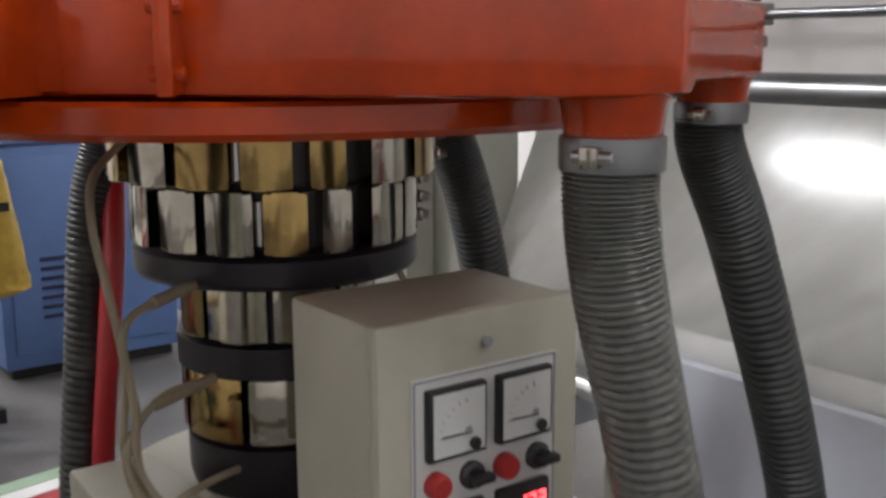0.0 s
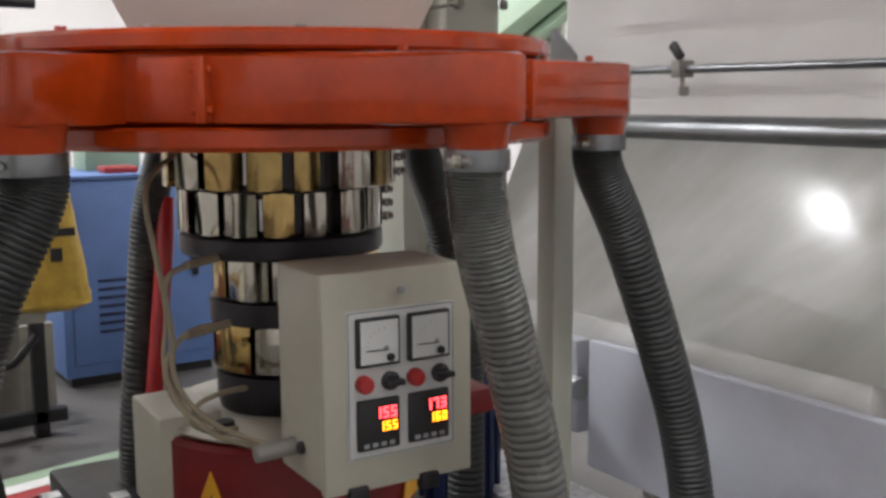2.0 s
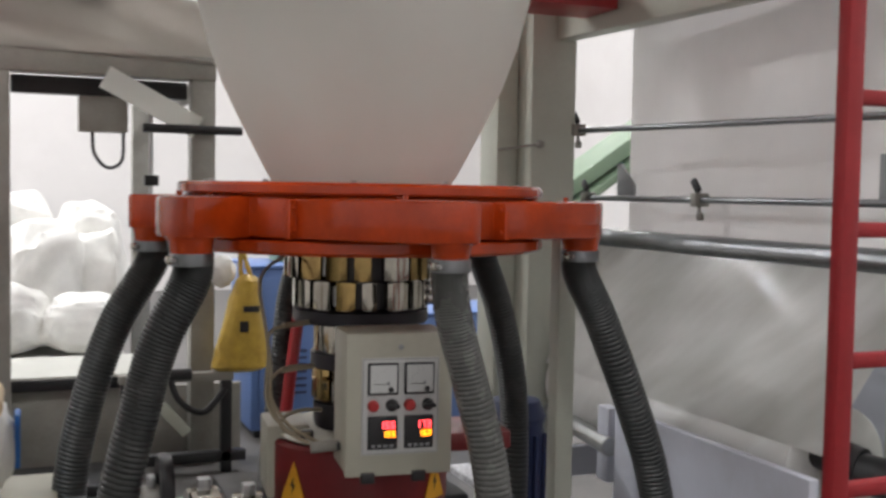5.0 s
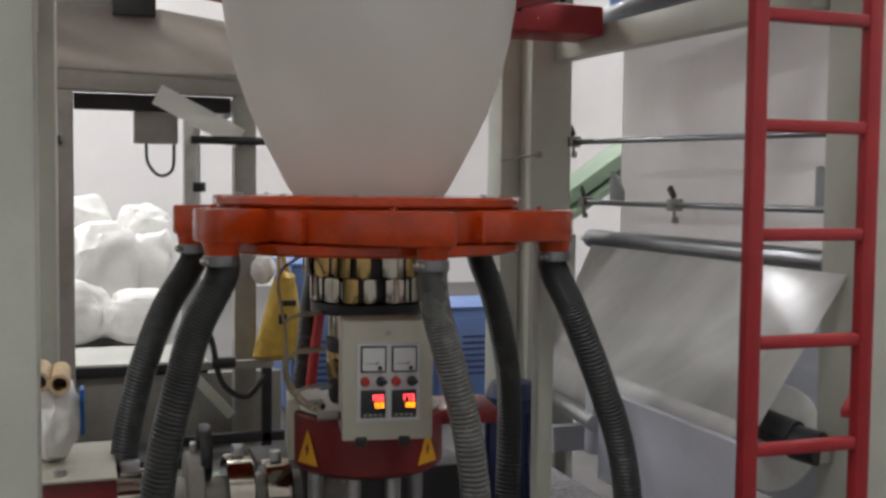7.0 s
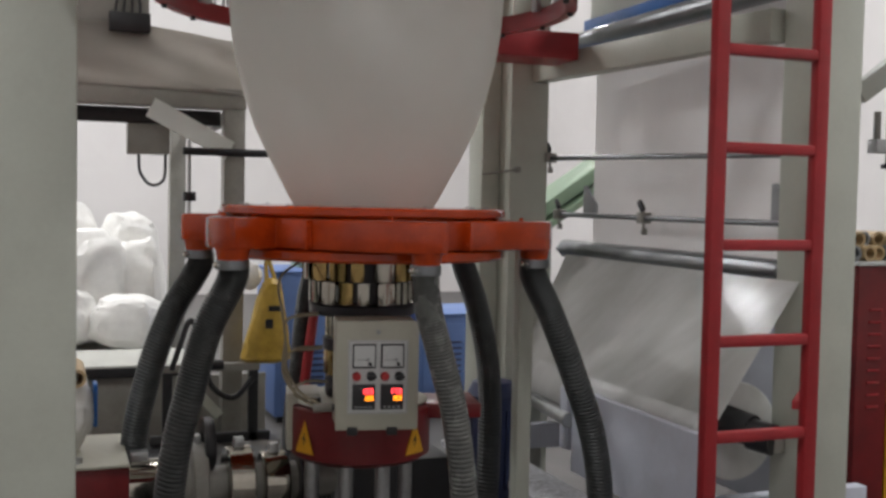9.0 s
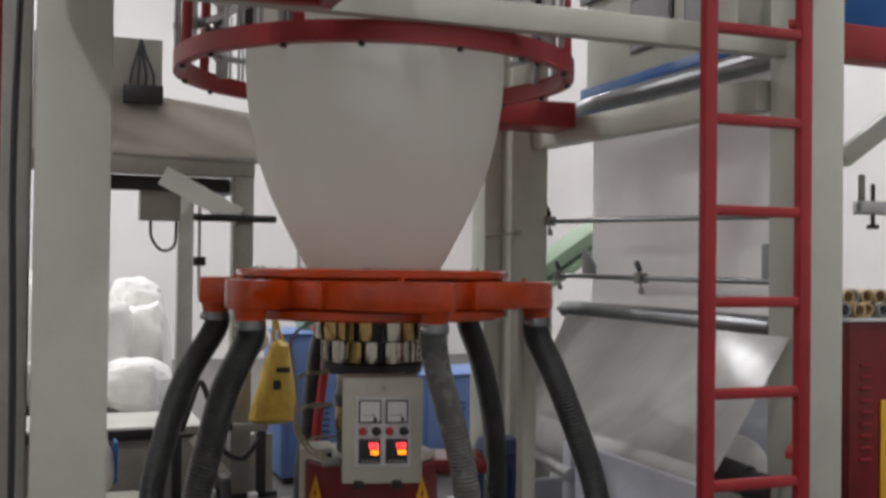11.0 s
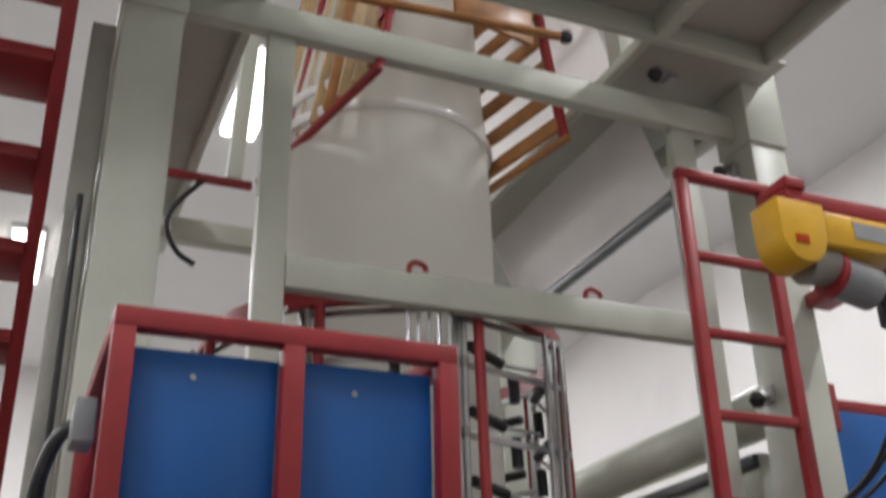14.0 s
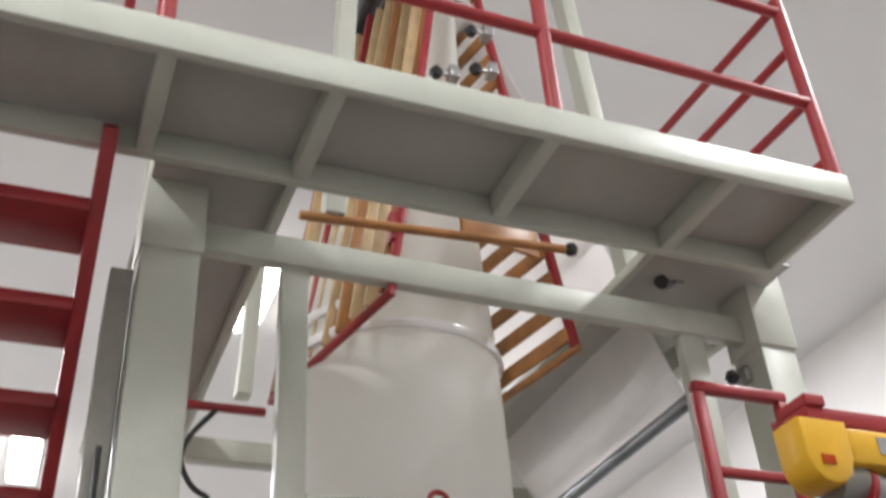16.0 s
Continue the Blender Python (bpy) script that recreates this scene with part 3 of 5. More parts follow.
        part("stand_leg", rod((CX + 0.2 * math.cos(a), CY + 0.2 * math.sin(a), 0.0), (CX + 0.2 * math.cos(a), CY + 0.2 * math.sin(a), 0.65), 0.028), GALV, t)
    # clamp bolts at the joint of the heater bands
    for z, r in ((1.258, 0.207), (1.286, 0.207), (1.314, 0.207), (1.350, 0.234), (1.380, 0.234), (1.412, 0.234)):
        for d in (-22, -14):
            a = radians(d)
            e = Vector((math.cos(a), math.sin(a), 0))
            part("band_bolt", rod(Vector((CX, CY, z)) + e * (r - 0.01), Vector((CX, CY, z)) + e * (r + 0.022), 0.007, 8), GALV, t)
        part("band_ear", beam((CX + (r + 0.008) * math.cos(radians(-25)), CY + (r + 0.008) * math.sin(radians(-25)), z), (CX + (r + 0.008) * math.cos(radians(-11)), CY + (r + 0.008) * math.sin(radians(-11)), z), 0.004, 0.016, 0.001), STEEL, t)
    tb = part("terminal_box", box(CX - 0.285, CX - 0.16, CY - 0.06, CY + 0.14, 0.68, 0.895, 0.006), CREAM, t, "cream terminal box behind the drum")
    part("warning_sign", prism([(CX - 0.280, 0), (CX - 0.225, 0), (CX - 0.2525, 0.075)], 0.0, 0.003, 0), WARN, tb, "yellow warning triangle sticker").data.transform(Matrix(((1, 0, 0, 0), (0, 0, -1, CY - 0.0605), (0, 1, 0, 0.735), (0, 0, 0, 1))))
    # cables looping down beside the neck to the control box
    for pts, r in (([(0.60, 1.30, 1.40), (0.535, 1.24, 1.36), (0.517, 1.20, 1.31), (0.529, 1.20, 1.234), (0.544, 1.20, 1.128), (0.537, 1.20, 1.03), (0.561, 1.18, 0.957), (0.599, 1.15, 0.911), (0.647, 1.12, 0.89), (0.70, 1.06, 0.885)], 0.0052),
                   ([(0.67, 1.28, 1.205), (0.60, 1.22, 1.205), (0.556, 1.20, 1.195), (0.540, 1.19, 1.165), (0.548, 1.185, 1.09), (0.552, 1.185, 1.00), (0.60, 1.16, 0.93), (0.66, 1.10, 0.90), (0.70, 1.04, 0.895)], 0.0054),
                   ([(0.68, 1.26, 1.08), (0.60, 1.22, 1.085), (0.556, 1.20, 1.062), (0.535, 1.19, 1.02), (0.55, 1.18, 0.965), (0.585, 1.16, 0.925)], 0.0054),
                   ([(0.70, 1.24, 0.955), (0.641, 1.20, 0.965), (0.592, 1.19, 0.952), (0.577, 1.18, 0.925), (0.607, 1.17, 0.905), (0.66, 1.18, 0.90)], 0.0054),
                   ([(CX + 0.10, CY - 0.17, 1.20), (CX + 0.14, CY - 0.20, 1.10), (CX + 0.15, CY - 0.22, 0.98), (CX + 0.13, CY - 0.24, 0.90)], 0.0054)):
        part("cable", tube(pts, r, 44, 8), CABLE, t)
    for p, q in (((0.67, 1.28, 1.205), (0.585, 1.21, 1.205)), ((0.68, 1.26, 1.08), (0.58, 1.21, 1.078))):
        part("heater_plug", rod(p, q, 0.008, 14), CABLE, t, "dull brown heater plug")
    part("clip_knob", rod((CX - 0.12, CY - 0.09, 1.035), (CX - 0.13, CY - 0.115, 1.035), 0.008, 12), BRASS, t)
    part("gear_arm", box(CX + 0.15, CX + 0.46, CY - 0.10, CY + 0.14, 0.80, 0.858, 0.01), DRUM_RED, t, "dark red side arm of the drum")
    part("drum_bolt", rod((CX - 0.18, CY - 0.13, 0.868), (CX - 0.18, CY - 0.13, 0.895), 0.02, 12), BLACK, t)
    part("cable_gland", rod((CX - 0.20, CY - 0.34, 0.895), (CX - 0.125, CY - 0.345, 0.90), 0.016, 12), DARKFRAME, t)
    return t


DIE = die_head()

SEGS = {"0": "abcdef", "1": "bc", "3": "abcdg", "5": "acdfg", "6": "acdefg", "7": "abc"}


def digit(bm, ch, x, y, z, w, h, th):
    for s in SEGS[ch]:
        u0, u1, v0, v1 = {"a": (0, w, h - th, h), "d": (0, w, 0, th), "g": (0, w, h / 2 - th / 2, h / 2 + th / 2), "f": (0, th, h / 2, h), "b": (w - th, w, h / 2, h), "e": (0, th, 0, h / 2), "c": (w - th, w, 0, h / 2)}[s]
        box(x + u0, x + u1, y - 0.0006, y + 0.0006, z + v0, z + v1, 0, bm)


# added black block, darkens the area behind the die; no known gearbox
solo("gearbox", box(CX - 0.30, CX + 0.52, 1.72, 2.25, 0, 0.52, 0.012), BLACK, (CX, 1.98, 0), "plain black block standing in for the dark machinery behind the die's legs", "gearbox")


def control_box():
    t = thing("control_box", (CX, CY, 0.0), "cream enamelled heater control box with two meters and lit displays", "control box")
    x0, x1, y0, y1, z0, z1 = 0.709, 0.995, 0.902, 1.10, 0.838, 1.215
    part("case", box(x0 + 0.004, x1 - 0.004, y0 + 0.022, y1, z0 + 0.004, z1 - 0.004, 0.006), CREAM, t)
    part("door", box(x0, x1, y0, y0 + 0.020, z0, z1, 0.006), CREAM, t, "cream hinged front door")
    yf = y0 - 0.003
    part("face_panel", box(0.75, 0.957, yf, y0, 0.896, 1.150, 0.001), WHITEPANEL, t, "pale printed instrument panel")
    for xs in (0.753, 0.954):
        part("panel_line", box(xs - 0.0012, xs + 0.0012, yf - 0.001, yf, 0.9, 1.146, 0), GREY, t)
    for zs in (0.899, 1.147):
        part("panel_line", box(0.753, 0.954, yf - 0.001, yf, zs - 0.0012, zs + 0.0012, 0), GREY, t)
    for xc in (0.805, 0.902):
        m = part("meter", box(xc - 0.040, xc + 0.040, yf - 0.012, yf, 1.055, 1.138, 0.003), BLACK, t, "square black-rimmed needle meter")
        part("dial", box(xc - 0.035, xc + 0.035, yf - 0.0135, yf - 0.0121, 1.061, 1.133, 0), WHITEPANEL, m, "white meter dial")
        part("needle", beam((xc + 0.016, yf - 0.0145, 1.083), (xc - 0.024, yf - 0.0145, 1.084), 0.0016, 0.0016, 0, None), BLACK, m)
        part("pivot", rod((xc + 0.019, yf - 0.020, 1.070), (xc + 0.019, yf - 0.0135, 1.070), 0.007, 12), BLACK, m)
        part("cover_arc", rod((xc + 0.012, yf - 0.0150, 1.086), (xc + 0.012, yf - 0.0136, 1.086), 0.005, 10), GREY, m)
        for k in range(7):
            an = radians(100 + 80 * k / 6)
            part("scale_mark", beam((xc + 0.016 + 0.040 * math.cos(an), yf - 0.0139, 1.083 + 0.036 * math.sin(an)), (xc + 0.016 + 0.045 * math.cos(an), yf - 0.0139, 1.083 + 0.041 * math.sin(an)), 0.001, 0.0008, 0), GREY, m)
        b = part("push_button", lathe([(0, 0), (0.0155, 0), (0.0155, 0.004), (0.0145, 0.014), (0.012, 0.017), (0, 0.018)], (xc - 0.025, yf, 1.026), 20, None, pose(0, 0, 0, 90)), REDKNOB, t, "round red push button")
        k = part("selector_knob", lathe([(0, 0), (0.0165, 0), (0.0165, 0.006), (0.012, 0.010), (0.011, 0.016), (0, 0.017)], (xc + 0.025, yf, 1.026), 20, None, pose(0, 0, 0, 90)), BLACK, t, "black rotary selector knob")
        part("knob_grip", box(xc + 0.008, xc + 0.042, yf - 0.026, yf - 0.012, 1.021, 1.031, 0.002, None, None), BLACK, k)
    for xc, top, low in ((0.805, "155", "155"), (0.902, "173", "160")):
        d = part("temperature_display", box(xc - 0.039, xc + 0.039, yf - 0.010, yf, 0.912, 0.999, 0.003), BLACK, t, "black digital temperature controller")
        bm = bmesh.new()
        for i, ch in enumerate(top):
            digit(bm, ch, xc - 0.008 + i * 0.0145, yf - 0.011, 0.966, 0.0105, 0.019, 0.0032)
        part("upper_digits", bm, REDLED, d, "glowing red digits")
        bm = bmesh.new()
        for i, ch in enumerate(low):
            digit(bm, ch, xc - 0.001 + i * 0.0125, yf - 0.011, 0.944, 0.009, 0.016, 0.0028)
        part("lower_digits", bm, AMBERLED, d, "glowing amber digits")
        for i in range(4):
            part("key", box(xc - 0.030 + i * 0.016, xc - 0.020 + i * 0.016, yf - 0.0115, yf - 0.010, 0.918, 0.925, 0), GREY, d)
    for xs in (0.768, 0.905):
        part("hinge", box(xs - 0.018, xs + 0.018, y0 - 0.010, y0 + 0.01, 0.822, 0.850, 0.003), BLACK, t, "black hinge")
    part("lock", rod((0.853, y0 - 0.006, 1.178), (0.853, y0, 1.178), 0.007, 14), GREY, t)
    part("gland", rod((0.705, 1.0, 0.90), (0.715, 1.0, 0.90), 0.012, 12), BLACK, t)
    part("bracket", box(0.80, 0.90, 1.10, 1.28, 0.88, 0.905, 0.003), DARKFRAME, t)
    return t


CONTROL = control_box()


# ---- sizing basket above the bubble's shoulder ----
def sizing_basket():
    t = thing("sizing_basket", (CX, CY, 2.37), "red hoop sizing basket with roller arms round the bubble", "sizing basket")

    def hoop(r, z, w, h):
        return lathe([(r - w, z - h), (r + w, z - h), (r + w, z + h), (r - w, z + h), (r - w, z - h)], (CX, CY, 0), 72)

    part("lower_hoop", hoop(0.775, 2.40, 0.022, 0.035), RED, t, "red painted lower hoop")
    part("upper_hoop", hoop(0.745, 3.50, 0.022, 0.035), RED, t, "red painted upper hoop")
    c = Vector((CX, CY, 0))

    def at(deg, r, z):
        return c + Vector((math.cos(radians(deg)) * r, math.sin(radians(deg)) * r, z))

    for k in range(8):
        d = -85.5 + 45 * k
        part("upright", rod(at(d + 4, 0.775, 2.43), at(d + 4, 0.755, 3.47), 0.02), RED, t)
        arm = part("arm_post", rod(at(d, 0.735, 2.42), at(d, 0.735, 3.46), 0.013, 10), GALV, t, "galvanised roller arm post")
        part("arm_post_twin", beam(at(d - 2.5, 0.73, 2.42), at(d - 2.5, 0.73, 3.46), 0.028, 0.012, 0.002), GALV, arm)
        for z in (2.52, 2.76, 3.01, 3.27, 3.45):
            part("cross_bar", beam(at(d - 4, 0.725, z), at(d + 41, 0.80, z), 0.010, 0.026, 0.002), GALV, arm)
            part("bar_clip", box(-0.014, 0.014, -0.014, 0.014, -0.02, 0.02, 0.003, None, Matrix.Translation(at(d, 0.735, z))), DARKFRAME, arm)
        for n in range(5):
            part("strip", beam(at(d + 28 + 2.8 * n, 0.79 - 0.015 * (n % 2), 2.44), at(d + 28 + 2.8 * n, 0.79 - 0.015 * (n % 2), 3.44), 0.008, 0.026, 0.001), GALV, arm)
        for z in (2.613, 2.847, 3.098, 3.344):
            part("finger_roller", rod(at(d + 3, 0.71, z), at(d + 21, 0.645, z - 0.01), 0.021, 12), BLACK, arm, "black finger roller")
            part("roller_pin", rod(at(d + 21, 0.645, z - 0.01), at(d + 31, 0.73, z - 0.03), 0.008, 8), GALV, arm)
            part("knob", rod(at(d + 25, 0.67, z - 0.16), at(d + 25, 0.665, z - 0.05), 0.022, 12), BLACK, arm, "black end roller")
        part("hoop_bolt", rod(at(d, 0.775, 2.35), at(d, 0.775, 2.366), 0.011, 8), BLACK, t)
        part("hoop_bolt", rod(at(d + 20, 0.775, 2.35), at(d + 20, 0.775, 2.366), 0.011, 8), BLACK, t)
    part("pad", box(0.62, 0.98, 0.66, 0.70, 2.44, 2.475, 0.008), BLACK, t, "black foam pad")
    part("rear_block", box(1.40, 2.0, 1.85, 2.1, 2.30, 2.425, 0.008), RED, t, "dark red mounting block")
    return t


sizing_basket()


# ---- red cage with blue sheets ----
def blue_cage():
    t = thing("control_cage", (0.01, -0.05, 2.39), "red steel tube cage holding two blue sheets", "cage")
    xa, xb, ya, yb, za, zb, w = -0.400, 0.398, -0.43, 0.40, 2.395, 2.893, 0.048
    for y in (ya + w / 2, yb - w / 2):
        for z in (za + w / 2, zb - w / 2):
            part("long_bar", beam((xa, y, z), (xb, y, z), w, w, 0.004), RED, t)
        for x in (xa + w / 2, (xa + xb) / 2 - 0.002, xb - w / 2):
            part("upright_bar", beam((x, y, za + w - 0.001), (x, y, zb - w + 0.001), w + 0.002, w + 0.002, 0.004), RED, t)
    for x in (xa + w / 2, xb - w / 2):
        for z in (za + w / 2, zb - w / 2):
            part("side_bar", beam((x, ya + w, z), (x, yb - w, z), w + 0.002, w + 0.002, 0.004), RED, t)
    part("bottom_bar", beam(((xa + xb) / 2, ya + w, za + w / 2), ((xa + xb) / 2, yb - w, za + w / 2), 0.035, 0.035, 0.003), GALV, t)
    part("bottom_sheet", box(xa + 0.02, xb - 0.02, ya + 0.02, yb - 0.02, za + 0.03, za + 0.036, 0), RED, t)
    for x0, x1, top in ((xa + 0.052, -0.027, zb - 0.075), (0.022, xb - 0.052, zb - 0.068)):
        s = part("blue_sheet", box(x0, x1, ya + 0.05, ya + 0.062, za + 0.065, top, 0.002), BLUE, t, "bright blue plastic sheet")
        part("sheet_fixing", rod(((x0 + x1) / 2 - 0.03, ya + 0.044, 2.76), ((x0 + x1) / 2 - 0.03, ya + 0.05, 2.76), 0.007, 10), GALV, s)
    part("side_sheet", box(xa + 0.052, xa + 0.06, ya + 0.07, yb - 0.05, za + 0.065, zb - 0.08, 0.002), BLUE, t)
    part("cage_lug", tube([(xa - 0.005, -0.2, 2.70), (xa - 0.07, -0.16, 2.66), (xa - 0.10, -0.1, 2.54), (xa - 0.08, -0.02, 2.44), (xa - 0.02, 0.0, 2.42)], 0.017, 24, 10), HOSE, t, "dark flexible cable conduit")
    part("socket", box(xa - 0.05, xa - 0.002, -0.30, -0.20, 2.62, 2.72, 0.006), GREY, t)
    for y in (0.43,):
        part("hanger", box(-0.35, -0.30, 0.402, 0.449, 2.55, 2.85, 0.003), RED, t)
        part("hanger", box(0.09, 0.17, 0.402, 0.549, 2.62, 2.70, 0.003), RED, t)
    return t


blue_cage()


# ---- winder side: rollers, film web and the wound roll ----
def guide_rod(z, zn, near, far, y0, y1, clamps, label):
    t = thing("guide_rod", (near, y0, z), label, "rod", "winder guide rods")
    part("bar", rod((near, y0, zn), (far, y1, z), 0.0125), ROLLER, t)
    for y in clamps:
        x = near + (far - near) * (y - y0) / (y1 - y0)
        c = part("clamp", box(x - 0.03, x + 0.03, y - 0.018, y + 0.018, z - 0.025, z + 0.025, 0.004), DARKFRAME, t, "dark clamp with a wing screw")
        part("wing_screw", rod((x - 0.005, y - 0.01, z - 0.065), (x + 0.005, y + 0.02, z + 0.06), 0.007, 8), DARKFRAME, c)
        part("wing", beam((x, y + 0.005, z + 0.03), (x, y + 0.045, z + 0.075), 0.018, 0.028, 0.006), BLACK, c)
        part("lower_knob", rod((x - 0.004, y - 0.012, z - 0.075), (x - 0.002, y - 0.008, z - 0.05), 0.014, 10), DARKFRAME, c)
    return t


guide_rod(1.578, 1.578, 2.245, 2.20, 0.66, 2.45, (1.605, 2.40), "steel guide rod with a clamp between the posts")
guide_rod(1.866, 1.832, 2.21, 2.08, 0.66, 2.42, (2.30,), "steel guide rod with a clamp between the posts")


def roller(name, x, z, y0, y1, r, label, material=None):
    t = thing(name, (x, y0, z), label, "roller", "film rollers")
    part("shell", lathe([(0, 0), (r - 0.004, 0), (r, 0.004), (r, y1 - y0 - 0.004), (r - 0.004, y1 - y0), (0, y1 - y0)], (x, y1, z), 40, None, pose(0, 0, 0, 90)), material or ROLLER, t)
    part("shaft", rod((x, y0 - 0.08, z), (x, y1 + 0.08, z), 0.018), GALV, t)
    return t


roller("lay_on_roller", 2.25, 1.40, 0.66, 2.42, 0.045, "dark steel lay-on roller over the film roll")
roller("turning_roller", 2.0, 4.21, 0.75, 2.35, 0.035, "steel turning roller for the film web")
roller("level_roller", 2.28, 2.47, 0.68, 2.40, 0.05, "steel idler roller at the first level")


def film_roll():
    t = thing("film_roll", (2.13, 0.80, 0.79), "large shiny roll of wound translucent film", "film roll")
    r, y0, y1, xc, zc = 0.188, 0.76, 2.28, 2.13, 0.79
    part("wound_film", lathe([(0.04, 0), (r - 0.012, 0.0), (r - 0.003, 0.005), (r, 0.015), (r, y1 - y0 - 0.015), (r - 0.003, y1 - y0 - 0.005), (r - 0.012, y1 - y0), (0.04, y1 - y0)], (xc, y1, zc), 96, None, pose(0, 0, 0, 90)), TAUT, t)
    part("core_shaft", rod((xc, 0.57, zc), (xc, 2.50, zc), 0.036), BLACK, t, "black winding shaft")
    part("chuck", rod((2.075, 0.775, 0.845), (2.115, 0.64, 0.825), 0.054, 24), BLACK, t, "black winding chuck")
    part("chuck_knob", rod((2.11, 0.645, 0.81), (2.15, 0.56, 0.80), 0.058, 24), BLACK, t)
    return t


film_roll()


def sheet(name, pts, material, label, wave=0.004):
    """A slightly wavy film web over four corners."""
    a, b, c, d = [Vector(p) for p in pts]
    bm = bmesh.new()
    n, m = 24, 24
    nrm = (b - a).cross(d - a).normalized()
    grid = []
    for i in range(n + 1):
        row = []
        for j in range(m + 1):
            u, v = i / n, j / m
            p = a * (1 - u) * (1 - v) + b * u * (1 - v) + c * u * v + d * (1 - u) * v
            row.append(bm.verts.new(p + nrm * wave * math.sin(9 * u + 2 * v) * math.sin(3.1 * v)))
        grid.append(row)
    for i in range(n):
        for j in range(m):
            bm.faces.new((grid[i][j], grid[i + 1][j], grid[i + 1][j + 1], grid[i][j + 1]))
    bmesh.ops.solidify(bm, geom=bm.faces[:], thickness=0.001)
    return solo(name, bm, material, pts[0], label, "plastic film")


sheet("film_web", [(2.295, 0.70, 1.41), (2.295, 2.21, 1.41), (2.295, 2.21, 2.44), (2.295, 0.70, 2.44)], WEB, "hanging web of milky film running down to the winder", 0.0008)
sheet("film_web", [(2.193, 0.51, 1.375), (2.193, 2.30, 1.375), (1.957, 2.30, 0.870), (1.957, 0.63, 0.870)], TAUT, "taut shiny film web between roller and roll", 0.0012)
sheet("film_web", [(2.02, 0.80, 4.25), (2.02, 2.32, 4.25), (0.86, 2.13, 6.80), (0.86, 0.63, 6.80)], WEB, "slanting web of milky film coming down from the nip")


def film_winder():
    t = thing("film_winder", (2.3, 1.5, 0), "pale painted winder frame under the film roll", "winder")
    part("side_board", box(1.89, 1.925, 0.60, 1.62, 0.44, 0.816, 0.005), PALEBEAM, t, "pale blue-grey side board")
    part("cross_member", box(1.925, 2.75, 0.74, 0.80, 0.42, 0.54, 0.005), PALEBEAM, t)
    part("cross_member", box(1.925, 2.75, 2.13, 2.19, 0.42, 0.54, 0.005), PALEBEAM, t)
    part("far_board", box(2.72, 2.755, 1.10, 2.30, 0.30, 1.20, 0.005), PALEBEAM, t)
    part("step_plate", box(1.64, 1.885, 0.9, 2.6, 0.35, 0.38, 0.004), SPECKLED, t, "speckled worn step plate")
    part("far_shaft", rod((1.90, 1.66, 0.66), (1.99, 2.36, 0.66), 0.035, 20), GALV, t)
    part("far_cover", box(1.90, 2.0, 1.68, 1.76, 0.52, 0.80, 0.006), PALEBEAM, t)
    for x in (1.75, 1.96, 2.70):
        for y in (0.95, 2.15):
            part("foot", box(x - 0.03, x + 0.03, y - 0.03, y + 0.03, 0, 0.42 if x > 1.8 else 0.35, 0.004), DARKFRAME, t)
    part("bearing_arm", box(2.08, 2.18, 2.44, 2.48, 0.0, 0.93, 0.006), FRAME, t)
    part("bearing_block", box(2.15, 2.198, 0.56, 0.62, 0.75, 0.83, 0.006), DARKFRAME, t)
    return t


film_winder()


def bracket_cover():
    t = thing("winder_cover", (2.28, 2.3, 1.6), "green guard cover with a grey end bracket", "cover")
    part("hood", beam((2.30, 3.2, 1.50), (3.05, 3.2, 2.00), 0.30, 0.075, 0.008), GREEN, t)
    part("hood_flange", beam((2.30, 3.15, 1.405), (3.05, 3.15, 1.905), 0.30, 0.04, 0.006), GREEN, t)
    part("leg", box(2.98, 3.06, 3.12, 3.28, 0.0, 1.97, 0.006), FRAME, t)
    for y in (2.23, 0.74):
        bm = prism([(y + 0.03, 1.585), (y + 0.03, 1.725), (y + 0.005, 1.728), (y - 0.10, 1.635), (y - 0.10, 1.585)], 2.262, 2.276, 0.002)
        bmesh.ops.transform(bm, matrix=Matrix(((0, 0, 1, 0), (1, 0, 0, 0), (0, 1, 0, 0), (0, 0, 0, 1))), verts=bm.verts)
        part("end_plate", bm, GREY, t, "grey triangular end plate")
    bm = prism([(1.87, 1.42), (2.16, 1.42), (2.16, 1.06), (1.97, 0.88), (1.87, 0.88)], -2.425, -2.405, 0.003)
    bmesh.ops.transform(bm, matrix=Matrix(((1, 0, 0, 0), (0, 0, -1, 0), (0, 1, 0, 0), (0, 0, 0, 1))), verts=bm.verts)
    part("side_plate", bm, FRAME, t, "grey-green winder side plate")
    part("plate_knob", rod((1.99, 2.36, 0.93), (1.99, 2.41, 0.93), 0.045, 20), BLACK, t, "black knob")
    part("plate_cable", tube([(1.93, 2.385, 1.33), (1.97, 2.375, 1.20), (2.03, 2.37, 1.10), (2.04, 2.375, 1.02), (2.00, 2.385, 0.97)], 0.006, 24, 8), BLACK, t)
    return t


bracket_cover()


# ---- collapsing boards over the bubble ----
def haul(u, v, z):
    """A place from the haul-off's own turned axes."""
    return Vector((CX + u * math.cos(HAUL) - v * math.sin(HAUL), CY + u * math.sin(HAUL) + v * math.cos(HAUL), z))


